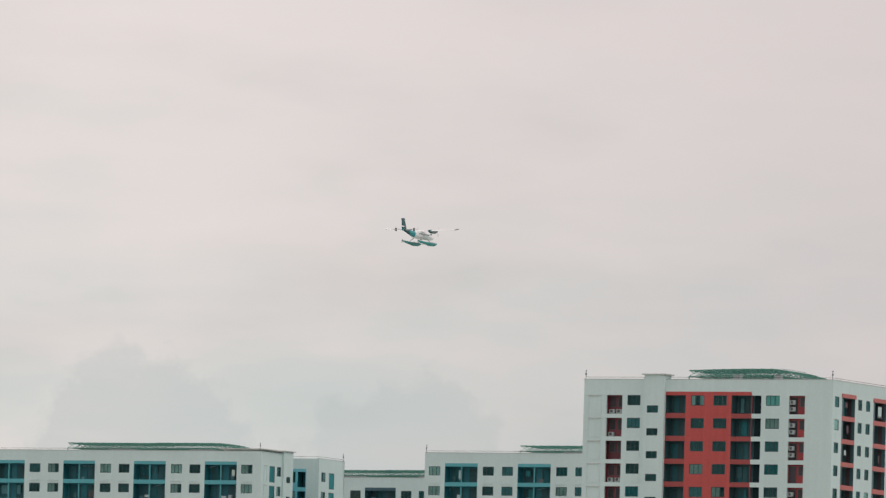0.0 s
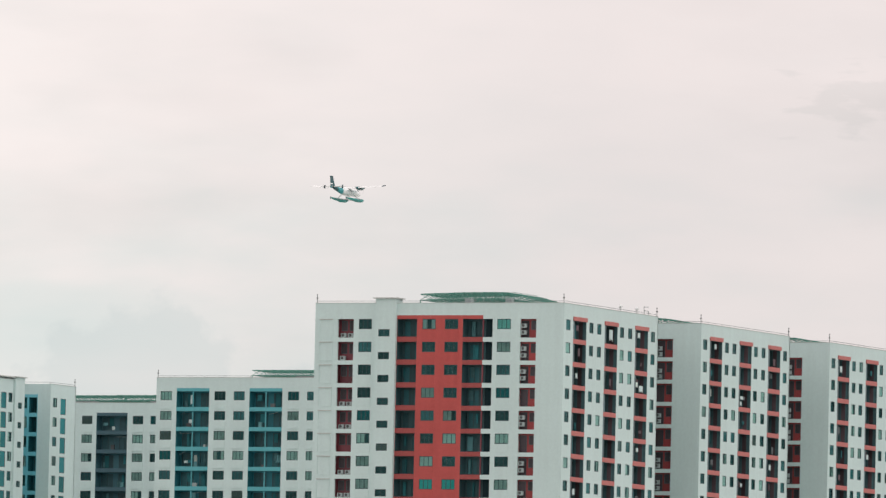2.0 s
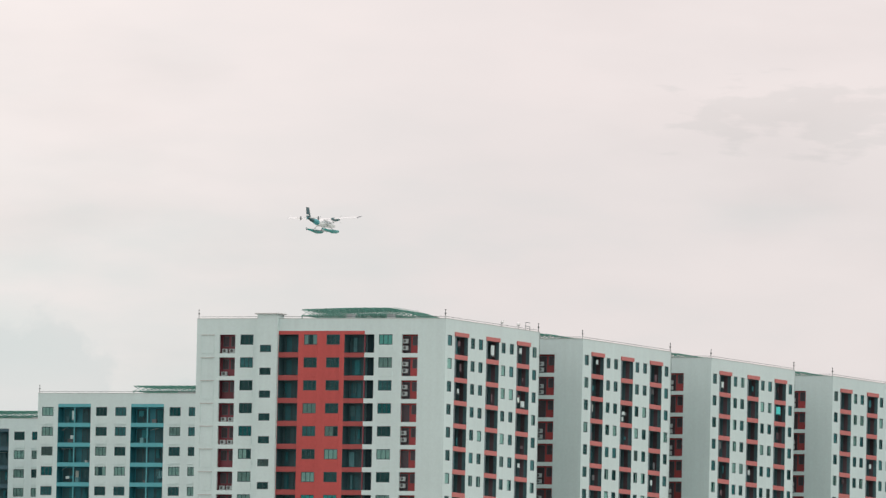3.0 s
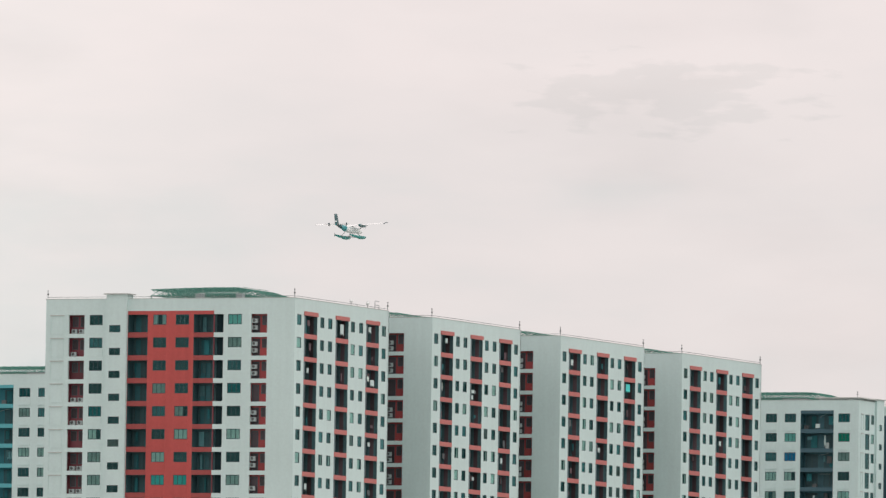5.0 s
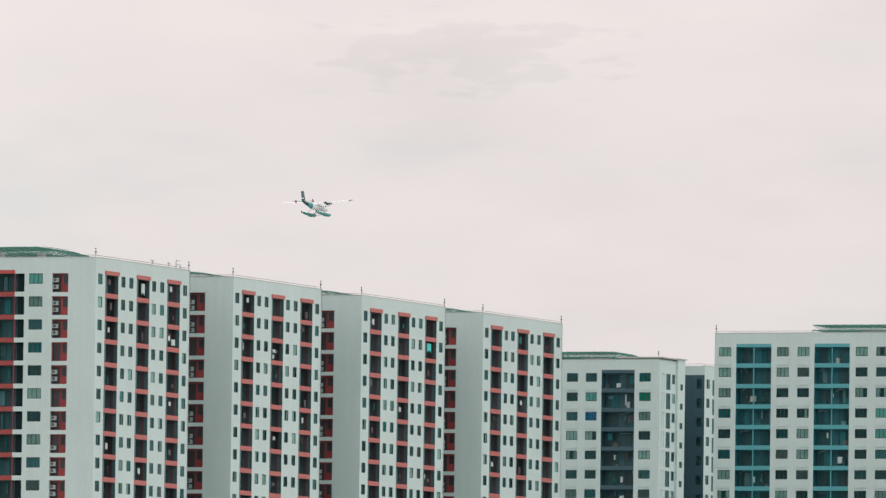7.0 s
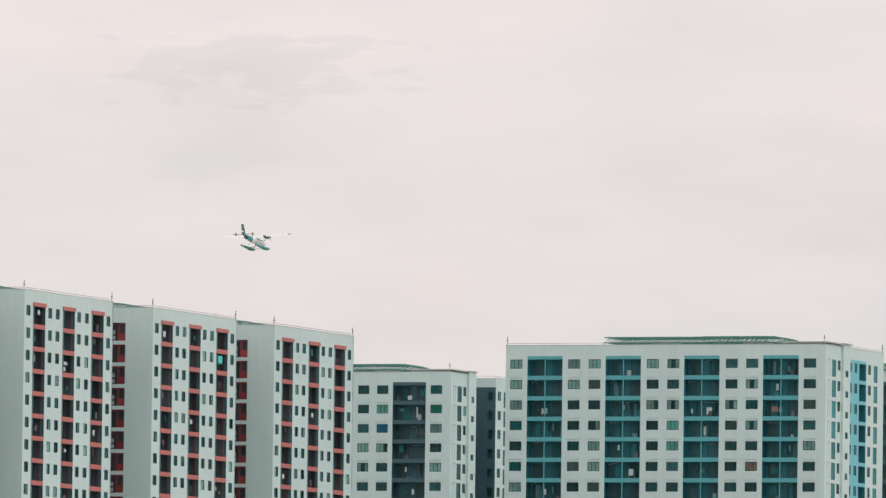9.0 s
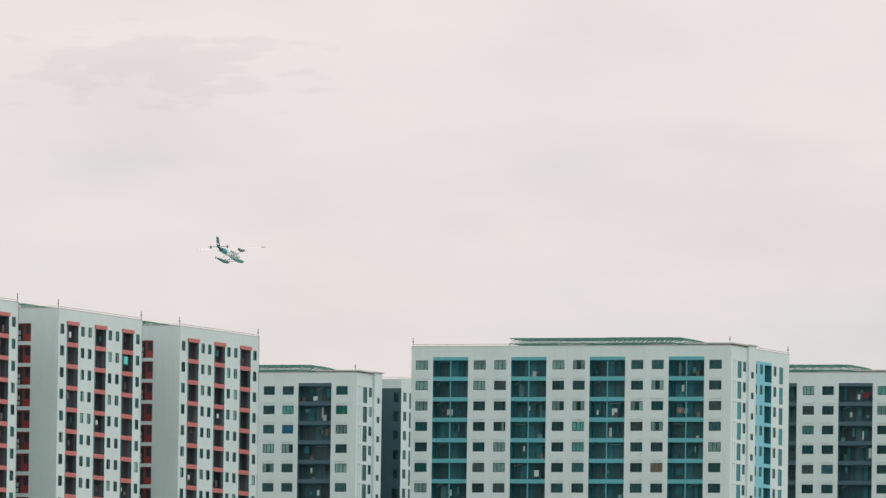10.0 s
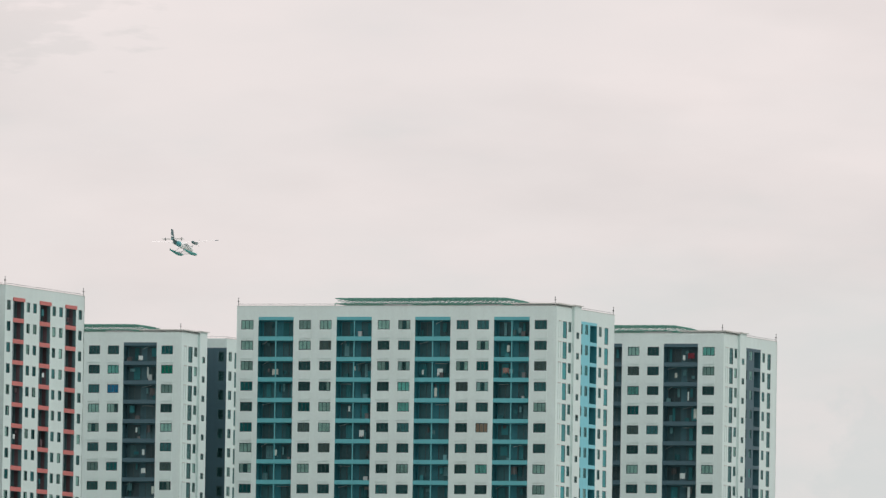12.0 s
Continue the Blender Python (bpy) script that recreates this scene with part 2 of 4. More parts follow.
# ---- building helpers ----
class Shape:
    """Boxes and quads, gathered into one mesh."""

    def __init__(self):
        self.v, self.f, self.m, self.mats = [], [], [], []

    def slot(self, mat):
        if mat not in self.mats:
            self.mats.append(mat)
        return self.mats.index(mat)

    def quad(self, pts, mat):
        n = len(self.v)
        self.v += [tuple(p) for p in pts]
        self.f.append(tuple(range(n, n + len(pts))))
        self.m.append(self.slot(mat))

    def box(self, x0, x1, y0, y1, z0, z1, mat):
        n, k = len(self.v), self.slot(mat)
        self.v += [(x, y, z) for z in (z0, z1) for y in (y0, y1) for x in (x0, x1)]
        for q in ((0, 2, 3, 1), (4, 5, 7, 6), (0, 1, 5, 4), (2, 6, 7, 3), (0, 4, 6, 2), (1, 3, 7, 5)):
            self.f.append(tuple(n + i for i in q))
            self.m.append(k)

    def bar(self, a, b, r, mat, sides=4):
        """A straight rod from a to b."""
        a, b = Vector(a), Vector(b)
        w = (b - a).normalized()
        u = w.cross(Vector((0, 0, 1)) if abs(w.z) < 0.9 else Vector((1, 0, 0))).normalized()
        t = w.cross(u)
        n, k = len(self.v), self.slot(mat)
        for c in (a, b):
            for i in range(sides):
                g = 2 * math.pi * (i + 0.5) / sides
                self.v.append(tuple(c + r * (math.cos(g) * u + math.sin(g) * t)))
        for i in range(sides):
            j = (i + 1) % sides
            self.f.append((n + i, n + j, n + sides + j, n + sides + i))
            self.m.append(k)
        for base in (n, n + sides):
            self.f.append(tuple(base + i for i in range(sides)))
            self.m.append(k)

    def loft(self, rings, mat, pick=None):
        """A skin through rings of equal count, closed at both ends."""
        n, k, s = len(self.v), self.slot(mat), len(rings[0])
        for r in rings:
            self.v += [tuple(p) for p in r]
        for a in range(len(rings) - 1):
            for i in range(s):
                j = (i + 1) % s
                self.f.append((n + a * s + i, n + a * s + j, n + (a + 1) * s + j, n + (a + 1) * s + i))
                self.m.append(self.slot(pick(a, i)) if pick else k)
        for a in (0, len(rings) - 1):
            self.f.append(tuple(n + a * s + i for i in range(s)))
            self.m.append(self.slot(pick(min(a, len(rings) - 2), 0)) if pick else k)

    def mesh(self, name, smooth=False, outward=True):
        me = bpy.data.meshes.new(name)
        me.from_pydata(self.v, [], self.f)
        for m in self.mats:
            me.materials.append(m)
        me.polygons.foreach_set("material_index", self.m)
        if smooth:
            me.polygons.foreach_set("use_smooth", [True] * len(self.f))
        bm = bmesh.new()
        bm.from_mesh(me)
        bmesh.ops.remove_doubles(bm, verts=bm.verts, dist=0.0005)
        if outward:
            bmesh.ops.recalc_face_normals(bm, faces=bm.faces)
        bm.to_mesh(me)
        bm.free()
        return me


def part(name, mesh, parent, m=None, label=""):
    ob = new(name, mesh)
    ob.parent = parent
    if m is not None:
        ob.matrix_basis = m
    if label:
        ob["label"] = label
    return ob


MESHES = {}


def shared(key, build, name, outward=True):
    if key not in MESHES:
        sh = Shape()
        build(sh)
        MESHES[key] = sh.mesh(name, outward=outward)
    return MESHES[key]


STOREY, TOP, PARAPET = 2.9, 75.3, 77.3  # storey height, head of the topmost windows, top of the parapet
STOREYS, NEAR = 25, 11  # storeys in all; those whose pieces are parts
THICK = 0.3


def head(row):
    return TOP - row * STOREY


def wall_panel(sh, s0, s1, z0, z1, holes, zones, base):
    """A wall of thickness THICK in the plane y=0, facing -y, with openings through it. zones: (s0, s1, z0, z1, paint)."""
    ss = sorted({s0, s1, *[min(max(x, s0), s1) for h in holes for x in h[:2]], *[min(max(x, s0), s1) for q in zones for x in q[:2]]})
    zz = sorted({z0, z1, *[min(max(x, z0), z1) for h in holes for x in h[2:4]], *[min(max(x, z0), z1) for q in zones for x in q[2:4]]})
    sa, za = np.array(ss), np.array(zz)
    sm, zm = (sa[1:] + sa[:-1]) / 2, (za[1:] + za[:-1]) / 2
    solid = np.ones((len(sm), len(zm)), bool)
    paint = np.zeros((len(sm), len(zm)), int)
    mats = [base]
    for a, b, c, d, *_ in holes:
        solid[np.ix_((sm > a) & (sm < b), (zm > c) & (zm < d))] = False
    for a, b, c, d, mat in zones:
        mats.append(mat)
        paint[np.ix_((sm > a) & (sm < b), (zm > c) & (zm < d))] = len(mats) - 1
    for i in range(len(sm)):
        j = 0
        while j < len(zm):
            if not solid[i, j]:
                j += 1
                continue
            k = j
            while k + 1 < len(zm) and solid[i, k + 1] and paint[i, k + 1] == paint[i, j]:
                k += 1
            a, b, c, d = ss[i], ss[i + 1], zz[j], zz[k + 1]
            sh.quad([(a, 0, c), (b, 0, c), (b, 0, d), (a, 0, d)], mats[paint[i, j]])
            j = k + 1
    def side(a, b, c):
        hit = mats[paint[min(max(np.searchsorted(sa, a) - 1, 0), len(sm) - 1), min(max(np.searchsorted(za, c) - 1, 0), len(zm) - 1)]]
        return hit
    for a, b, c, d, *lining in holes:
        mat = lining[0] if lining else side(a, b, c + 1e-4)
        for q in ([(a, 0, c), (a, 0, d), (a, THICK, d), (a, THICK, c)], [(b, 0, c), (b, THICK, c), (b, THICK, d), (b, 0, d)],
                  [(a, 0, c), (a, THICK, c), (b, THICK, c), (b, 0, c)], [(a, 0, d), (b, 0, d), (b, THICK, d), (a, THICK, d)]):
            sh.quad(q, mat)


def lattice(sh, x0, x1, z0, z1, y, deep, n, t, mat, fill=None):
    """A frame with n lights side by side, cut out of one plate at y; fill: a sheet at the back of each light."""
    xs = [x0] + [x for i in range(1, n) for x in (x0 + (x1 - x0) * i / n,)] + [x1]
    cuts = [(a + t * (0.5 if i else 1), b - t * (0.5 if i < n - 1 else 1)) for i, (a, b) in enumerate(zip(xs, xs[1:]))]
    ss = sorted({x0, x1, *[c for q in cuts for c in q]})
    for a, b in zip(ss, ss[1:]):
        light = any(p <= a + 1e-6 and b <= q + 1e-6 for p, q in cuts)
        for c, d in ((z0, z0 + t), (z0 + t, z1 - t), (z1 - t, z1)):
            if light and c == z0 + t:
                for q in ([(a, c), (a, d)], [(b, c), (b, d)], [(a, c), (b, c)], [(a, d), (b, d)]):
                    (p0, r0), (p1, r1) = q
                    sh.quad([(p0, y, r0), (p1, y, r1), (p1, y + deep, r1), (p0, y + deep, r0)], mat)
                if fill:
                    sh.quad([(a, y + deep, c), (b, y + deep, c), (b, y + deep, d), (a, y + deep, d)], fill)
            else:
                sh.quad([(a, y, c), (b, y, c), (b, y, d), (a, y, d)], mat)


def window_mesh(w, h, lights):
    """A metal window in its opening: frame, mullions and a shallow backing painted in the room's shade. Origin at the
    head's left corner, on the wall's face.
    """
    def build(sh):
        y, b = 0.03, 0.22
        lattice(sh, 0, w, -h, 0, y, 0.02, lights, 0.078, FRAME)
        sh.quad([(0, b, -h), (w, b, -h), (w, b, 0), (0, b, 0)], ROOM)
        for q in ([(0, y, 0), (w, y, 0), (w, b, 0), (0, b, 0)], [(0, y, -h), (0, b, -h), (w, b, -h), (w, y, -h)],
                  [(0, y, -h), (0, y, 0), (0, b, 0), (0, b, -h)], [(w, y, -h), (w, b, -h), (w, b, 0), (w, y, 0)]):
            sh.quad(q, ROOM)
    return shared(("window", round(w, 2), round(h, 2), lights), build, "window")


def pane_mesh(w, h):
    return shared(("pane", round(w, 2), round(h, 2)), lambda sh: sh.quad([(0.03, 0.056, -h + 0.03), (w - 0.03, 0.056, -h + 0.03), (w - 0.03, 0.056, -0.03), (0.03, 0.056, -0.03)], PANE), "pane", False)


def curtain_mesh(a, b, h, mat):
    """A hanging curtain in folds, from a to b."""
    def build(sh):
        n = max(4, int((b - a) / 0.13))
        pts = [(a + (b - a) * i / n, 0.075 + 0.035 * (i % 2)) for i in range(n + 1)]
        for (x0, y0), (x1, y1) in zip(pts, pts[1:]):
            sh.quad([(x0, y0, -h + 0.06), (x1, y1, -h + 0.06), (x1, y1, -0.05), (x0, y0, -0.05)], mat)
    return shared(("curtain", round(a, 2), round(b, 2), round(h, 2), mat.name), build, "curtain")


# what hangs in a window: cloth, and the stretches of the width that it covers
DRAPES = {"d": (None, ()), "g": (DULL, ((0, 1),)), "p": (CURTAIN, ((0, 1),)), "l": (CURTAIN, ((0, 0.62),)), "r": (CURTAIN, ((0.62, 0.9),)),
          "w": (CURTAIN, ((0, 0.34), (0.7, 1))), "b": (BROWNCLOTH, ((0, 1),)), "t": (DEEPTEAL, ((0, 1),)), "c": (PALEAQUA, ((0, 1),)),
          "s": (TEALCLOTH, ((0, 1),)), "a": (AQUACLOTH, ((0, 1),)), "o": (ORANGECLOTH, ((0, 1),)), "n": (GREENCLOTH, ((0, 1),)), "u": (BLUECLOTH, ((0, 1),)), "x": (WHITECLOTH, ((0, 0.36), (0.66, 1)))}


def window(tower, place, s, z, w, h, lights, drape=None, rng=random):
    """One window, with pane and perhaps a curtain. drape: a letter of DRAPES, or None for chance."""
    ob = part("window", window_mesh(w, h, lights), tower, place @ Matrix.Translation((s, 0, z)))
    p = part("pane", pane_mesh(w, h), ob)
    p.visible_shadow = False
    mat, spans = DRAPES[drape or rng.choice("dddddddggggppppwlrbt")]
    for a, b in spans:
        part("curtain", curtain_mesh(0.06 + (w - 0.12) * a, 0.06 + (w - 0.12) * b, h, mat), ob)
    return ob


def drapes(first, rows):
    """Letters of DRAPES, a word for each storey from the top, for the columns from first on."""
    return {(first + k, row): c for row, word in enumerate(rows.split()) for k, c in enumerate(word) if c != "-"}


def ledge_mesh(w):
    return shared(("ledge", round(w, 2)), lambda sh: sh.box(-0.08, w + 0.08, -0.12, 0.02, -0.12, 0.0, WHITE), "ledge")


def balcony_mesh(w, h, deep, inner, band):
    """A recessed balcony: floor, ceiling, sides, back wall with glazed doors, and the coloured slab edge below it."""
    def build(sh):
        y = THICK
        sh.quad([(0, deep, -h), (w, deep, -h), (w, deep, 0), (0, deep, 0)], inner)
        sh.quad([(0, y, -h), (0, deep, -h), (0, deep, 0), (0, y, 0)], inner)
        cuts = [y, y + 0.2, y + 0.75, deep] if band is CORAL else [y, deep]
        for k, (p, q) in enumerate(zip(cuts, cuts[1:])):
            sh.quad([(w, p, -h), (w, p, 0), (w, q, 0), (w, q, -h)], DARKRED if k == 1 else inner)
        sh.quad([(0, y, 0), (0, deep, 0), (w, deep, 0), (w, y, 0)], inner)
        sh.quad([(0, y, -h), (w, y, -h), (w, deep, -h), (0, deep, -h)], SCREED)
        if band:
            sh.quad([(0, -0.02, -STOREY), (w, -0.02, -STOREY), (w, -0.02, -h), (0, -0.02, -h)], band)
            sh.quad([(0, -0.02, -h), (w, -0.02, -h), (w, y, -h), (0, y, -h)], band)
            sh.quad([(0, -0.02, -STOREY), (0, -0.02, -h), (0, y, -h), (0, y, -STOREY)], band)
            sh.quad([(w, -0.02, -STOREY), (w, -0.02, -h), (w, y, -h), (w, y, -STOREY)], band)
    return shared(("balcony", round(w, 2), round(h, 2), deep, inner.name, band.name if band else ""), build, "balcony")


def door_mesh(a, b, h, y, sill=0.0, fill=None):
    """Glazed doors, or with a sill windows, in a metal frame against the back wall; for glass, a sheet painted in the
    shade of the inside.
    """
    def build(sh):
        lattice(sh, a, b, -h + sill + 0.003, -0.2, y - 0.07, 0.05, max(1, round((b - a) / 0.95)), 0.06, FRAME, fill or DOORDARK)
    return shared(("door", round(a, 2), round(b, 2), round(h, 2), y, sill, fill.name if fill else ""), build, "glass_door")


def balcony(tower, place, s, z, w, h, inner, band, post=None, doors=None, deep=1.8, sill=0.0, rng=random, at=None, screen=None):
    ob = part("balcony", balcony_mesh(w, h, deep, inner, band), tower, place @ Matrix.Translation((s, 0, z)))
    if post:
        at = at or w / 2
        part("post", shared(("post", round(at, 2), round(h, 2), post.name), lambda sh: sh.box(at - 0.07, at + 0.07, 0.02, 0.2, -h, 0, post), "post"), ob)
    if screen:
        a, b, mat = screen
        y = 0.85 if mat is NAVYSHEET else 0.12
        part("screen", shared(("screen", round(a, 2), round(b, 2), round(h, 2), mat.name), lambda sh: sh.box(a, b, y, y + 0.05, -h + 0.004, -0.004, mat), "screen"), ob)
    for a, b, *own in doors or ((0.25, w * 0.42), (w * 0.6, w - 0.3)):
        part("glass_door", door_mesh(a, b, h, deep, own[0] if own else sill, SHADOW if inner in (DIMRED, MAROON, BAYSHADE) else SLATEHALL if inner is DIMSLATE else None), ob)
        if inner not in (DIMRED, MAROON) and rng.random() < 0.5:
            k = rng.choice([0.2, 0.35, 0.5]) * (b - a)
            x = round(a + (b - a - k) * rng.random(), 1)
            cb = part("curtain", curtain_mesh(x, x + round(k, 1), h - rng.choice([0.35, 0.35, 0.9]), VEIL if rng.random() < 0.75 else DULL), ob)
            cb.matrix_basis = Matrix.Translation((0, deep - 0.29, -0.25))
    return ob


def low_storeys(sh, holes):
    """Plain glazing, opaque and in the room-shade colour, in the openings of the storeys near the ground."""
    for a, b, c, d in holes:
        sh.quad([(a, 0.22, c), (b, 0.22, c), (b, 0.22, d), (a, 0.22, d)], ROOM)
        sh.box(a, b, 0.18, 0.24, d - 0.06, d, FRAME)
        m = (a + b) / 2
        sh.box(m - 0.03, m + 0.03, 0.18, 0.24, c, d - 0.06, FRAME)


def facade(tower, place, length, columns, zones, base, s0=0.0, name="wall", rng=random, special=()):
    """One wall of a tower with all its columns of windows and balconies.
    columns: (kind, s0, s1, drop, height, options)."""
    holes, far = [], []
    for kind, a, b, drop, h, *opt in columns:
        for row in range(STOREYS):
            z = head(row) - drop
            if z - h < 0.4:
                continue
            if kind != "niche":
                # balcony jambs take the recess colour, painted shade included
                holes.append((a, b, z - h, z, opt[0]["inner"]) if kind == "balcony" and not opt[0].get("doors", ((),))[0][2:] else (a, b, z - h, z))
                if row >= NEAR:
                    far.append((a, b, z - h, z))
    sh = Shape()
    wall_panel(sh, s0, length, 0.0, PARAPET, holes, zones, base)
    part(name, sh.mesh(name), tower, place)
    lo = Shape()
    low_storeys(lo, far)
    low = part("lower_windows", lo.mesh("lower_windows"), tower, place)
    low["kind"] = "stuff"
    special = dict(special)
    for ci, (kind, a, b, drop, h, *opt) in enumerate(columns):
        o = opt[0] if opt else {}
        for row in range(NEAR):
            z, w = head(row) - drop, b - a
            if kind == "window":
                window(tower, place, a, z, w, h, o.get("lights", 3), special.get((ci, row)) or o.get("cloth"), rng)
                if o.get("ledge"):
                    part("ledge", ledge_mesh(w), tower, place @ Matrix.Translation((a, 0, z - 2.42)))
                if o.get("panel"):
                    part("spandrel_panel", shared(("panel", round(w, 2), o["panel"].name), lambda sh: sh.box(-0.06, w + 0.06, -0.035, 0.02, -2.4, -1.36, o["panel"]), "spandrel_panel"), tower, place @ Matrix.Translation((a, 0, z)))
            elif kind == "niche":
                part("ledge", shared(("hood", round(w, 2)), lambda sh: (sh.box(0, w, -0.12, 0.0, -0.1, 0, CONCRETE), sh.box(0.0, 0.09, -0.06, 0.0, -2.3, -0.1, WHITE), sh.box(w - 0.09, w, -0.06, 0.0, -2.3, -0.1, WHITE), sh.box(0.0, w, -0.06, 0.0, -2.39, -2.3, WHITE)), "ledge"), tower, place @ Matrix.Translation((a, 0, z)))
            else:
                balcony(tower, place, a, z, w, h, o["inner"], o.get("band"), o.get("post"), o.get("doors"), o.get("deep", 1.8), o.get("sill", 0.0), rng, o.get("at"), o.get("screen"))


def mast(tower, x, y, z, tall=1.05):
    sh = Shape()
    sh.bar((0, 0, 0), (0, 0, tall), 0.045, STEEL, 6)
    sh.bar((0, 0, tall * 0.55), (0, 0, tall * 0.72), 0.12, GRILLE, 6)
    sh.bar((0, 0, tall), (0, 0, tall + 0.12), 0.08, GRILLE, 6)
    part("mast", sh.mesh("mast"), tower, Matrix.Translation((x, y, z)))


def railing(tower, pts, z):
    """A thin lightning rail on short posts along the parapet's top."""
    sh = Shape()
    for a, b in zip(pts, pts[1:]):
        a, b = Vector((*a, z)), Vector((*b, z))
        n = max(1, int((b - a).length / 2.4))
        for i in range(n + 1):
            p = a.lerp(b, i / n)
            sh.bar(p, p + Vector((0, 0, 0.22)), 0.012, STEEL)
        sh.bar(a + Vector((0, 0, 0.22)), b + Vector((0, 0, 0.22)), 0.03, GRILLE)
    part("railing", sh.mesh("railing"), tower)


def canopy(tower, x0, x1, y0, y1, z, rise, taper, arch=0.0, blunt=0.0):
    """A green steel lattice roof: trusses across, purlins along, a drooping end."""
    sh = Shape()
    n = max(4, int((x1 - x0) / 1.3))

    def top(x):
        u = (x - x0) / (x1 - x0)
        lift = rise + arch * math.sin(math.pi * min(1, max(0, u)))
        left = x1 - x
        if left < taper:
            lift *= max(0.08, left / taper)
        if x - x0 < blunt:
            lift *= 0.55 + 0.45 * (x - x0) / blunt
        return z + lift

    xs = [x0 + (x1 - x0) * i / n for i in range(n + 1)]
    m = max(3, int((y1 - y0) / 1.5))
    ys = [y0 + (y1 - y0) * i / m for i in range(m + 1)]
    base = z + 0.12
    for y in ys:
        for a, b in zip(xs, xs[1:]):
            sh.bar((a, y, top(a)), (b, y, top(b)), 0.07, GREENSTEEL)
            sh.bar((a, y, max(base, top(a) - 0.75)), (b, y, max(base, top(b) - 0.75)), 0.06, GREENSTEEL)
            sh.bar((a, y, max(base, top(a) - 0.75)), (b, y, top(b)), 0.04, GREENSTEEL)
            sh.bar((a, y, top(a)), (b, y, max(base, top(b) - 0.75)), 0.04, GREENSTEEL)
    for x in xs:
        sh.bar((x, y0, top(x)), (x, y1, top(x)), 0.07, GREENSTEEL)
        sh.bar((x, y0, max(base, top(x) - 0.75)), (x, y1, max(base, top(x) - 0.75)), 0.05, GREENSTEEL)
    for a, b in zip(xs, xs[1:]):
        x = (a + b) / 2
        t = top(x) + 0.05
        sh.box(x - 0.05, x + 0.05, y0, y1, t, t + 0.04, GREENSTEEL)
    for x in xs[::3]:
        for y in (ys[0], ys[-1]):
            sh.bar((x, y, z - 1.9), (x, y, max(base, top(x) - 0.7)), 0.08, GREENSTEEL)
    part("canopy", sh.mesh("canopy"), tower, None, "green painted steel lattice canopy")


def roof_box(tower, x0, x1, y0, y1, h, mat=CASING):
    sh = Shape()
    sh.box(x0, x1, y0, y1, PARAPET - 1.2, PARAPET + h, mat)
    sh.box(x0 - 0.1, x1 + 0.1, y0 - 0.1, y1 + 0.1, PARAPET + h, PARAPET + h + 0.06, mat)
    part("roof_hatch", sh.mesh("roof_hatch"), tower)


def shell(tower, w, d, cut=None):
    """Back and left walls, roof and parapet's inner side; the two seen walls are facades."""
    sh = Shape()
    t = THICK
    sh.box(0, t, t, d - t, 0, PARAPET, WHITE)
    sh.box(0, w, d - t, d, 0, PARAPET, WHITE)
    # dark panes on the unseen rear, added to cut its bounce into the court
    for row in range(STOREYS):
        for x in np.arange(1.2, w - 3.0, 3.4):
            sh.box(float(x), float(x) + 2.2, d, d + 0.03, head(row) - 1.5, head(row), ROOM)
    part("rear_wall", sh.mesh("rear_wall"), tower)
    r = Shape()
    if cut:
        a, b, e = cut
        r.box(t, w - t, t, a - t, PARAPET - 1.3, PARAPET - 1.1, SCREED)
        r.box(t, w - e - t, a - t, b + t, PARAPET - 1.3, PARAPET - 1.1, SCREED)
        r.box(t, w - t, b + t, d - t, PARAPET - 1.3, PARAPET - 1.1, SCREED)
    else:
        r.box(t, w - t, t, d - t, PARAPET - 1.3, PARAPET - 1.1, SCREED)
    part("roof", r.mesh("roof"), tower)
    c = Shape()
    c.box(-0.04, w + 0.04, -0.04, 0.3, PARAPET, PARAPET + 0.06, CONCRETE)
    if not cut:
        c.box(w - 0.3, w + 0.04, 0.3, d, PARAPET, PARAPET + 0.06, CONCRETE)
    else:
        c.box(w - 0.3, w + 0.04, 0.3, cut[0], PARAPET, PARAPET + 0.06, CONCRETE)
        c.box(w - 0.3, w + 0.04, cut[1], d, PARAPET, PARAPET + 0.06, CONCRETE)
    part("coping", c.mesh("coping"), tower)


def pier(tower, place, s0, s1, out, hole, rng, over=0.55):
    """A stair shaft that stands proud of the wall, with its own small windows half a storey down."""
    holes = [(hole[0], hole[1], head(r) - 2.25, head(r) - 1.33) for r in range(STOREYS) if head(r) > 4]
    sh = Shape()
    wall_panel(sh, s0, s1, 0, PARAPET + over, holes, [], WHITE)
    for x, q in ((s0, [(s0, 0), (s0, out + 1.6)]), (s1, [(s1, 0), (s1, out + 1.6)])):
        sh.quad([(x, 0, 0), (x, 0, PARAPET + over), (x, out + 1.6, PARAPET + over), (x, out + 1.6, 0)], WHITE)
    sh.quad([(s0, out + 1.6, PARAPET - 1), (s1, out + 1.6, PARAPET - 1), (s1, out + 1.6, PARAPET + over), (s0, out + 1.6, PARAPET + over)], WHITE)
    sh.box(s0 - 0.3, s1 + 0.3, -0.25, out + 1.8, PARAPET + over, PARAPET + over + 0.14, CONCRETE)
    m = place @ Matrix.Translation((0, -out, 0))
    part("stair_shaft", sh.mesh("stair_shaft"), tower, m)
    lo = Shape()
    low_storeys(lo, holes[NEAR:])
    part("lower_windows", lo.mesh("lower_windows"), tower, m)["kind"] = "stuff"
    for r in range(NEAR):
        window(tower, m, hole[0], head(r) - 1.33, hole[1] - hole[0], 0.92, 2, "d" if r % 5 else None, rng)


# ---- the place: all towers stand on one grid, turned to the view ----
GRID = -22.09


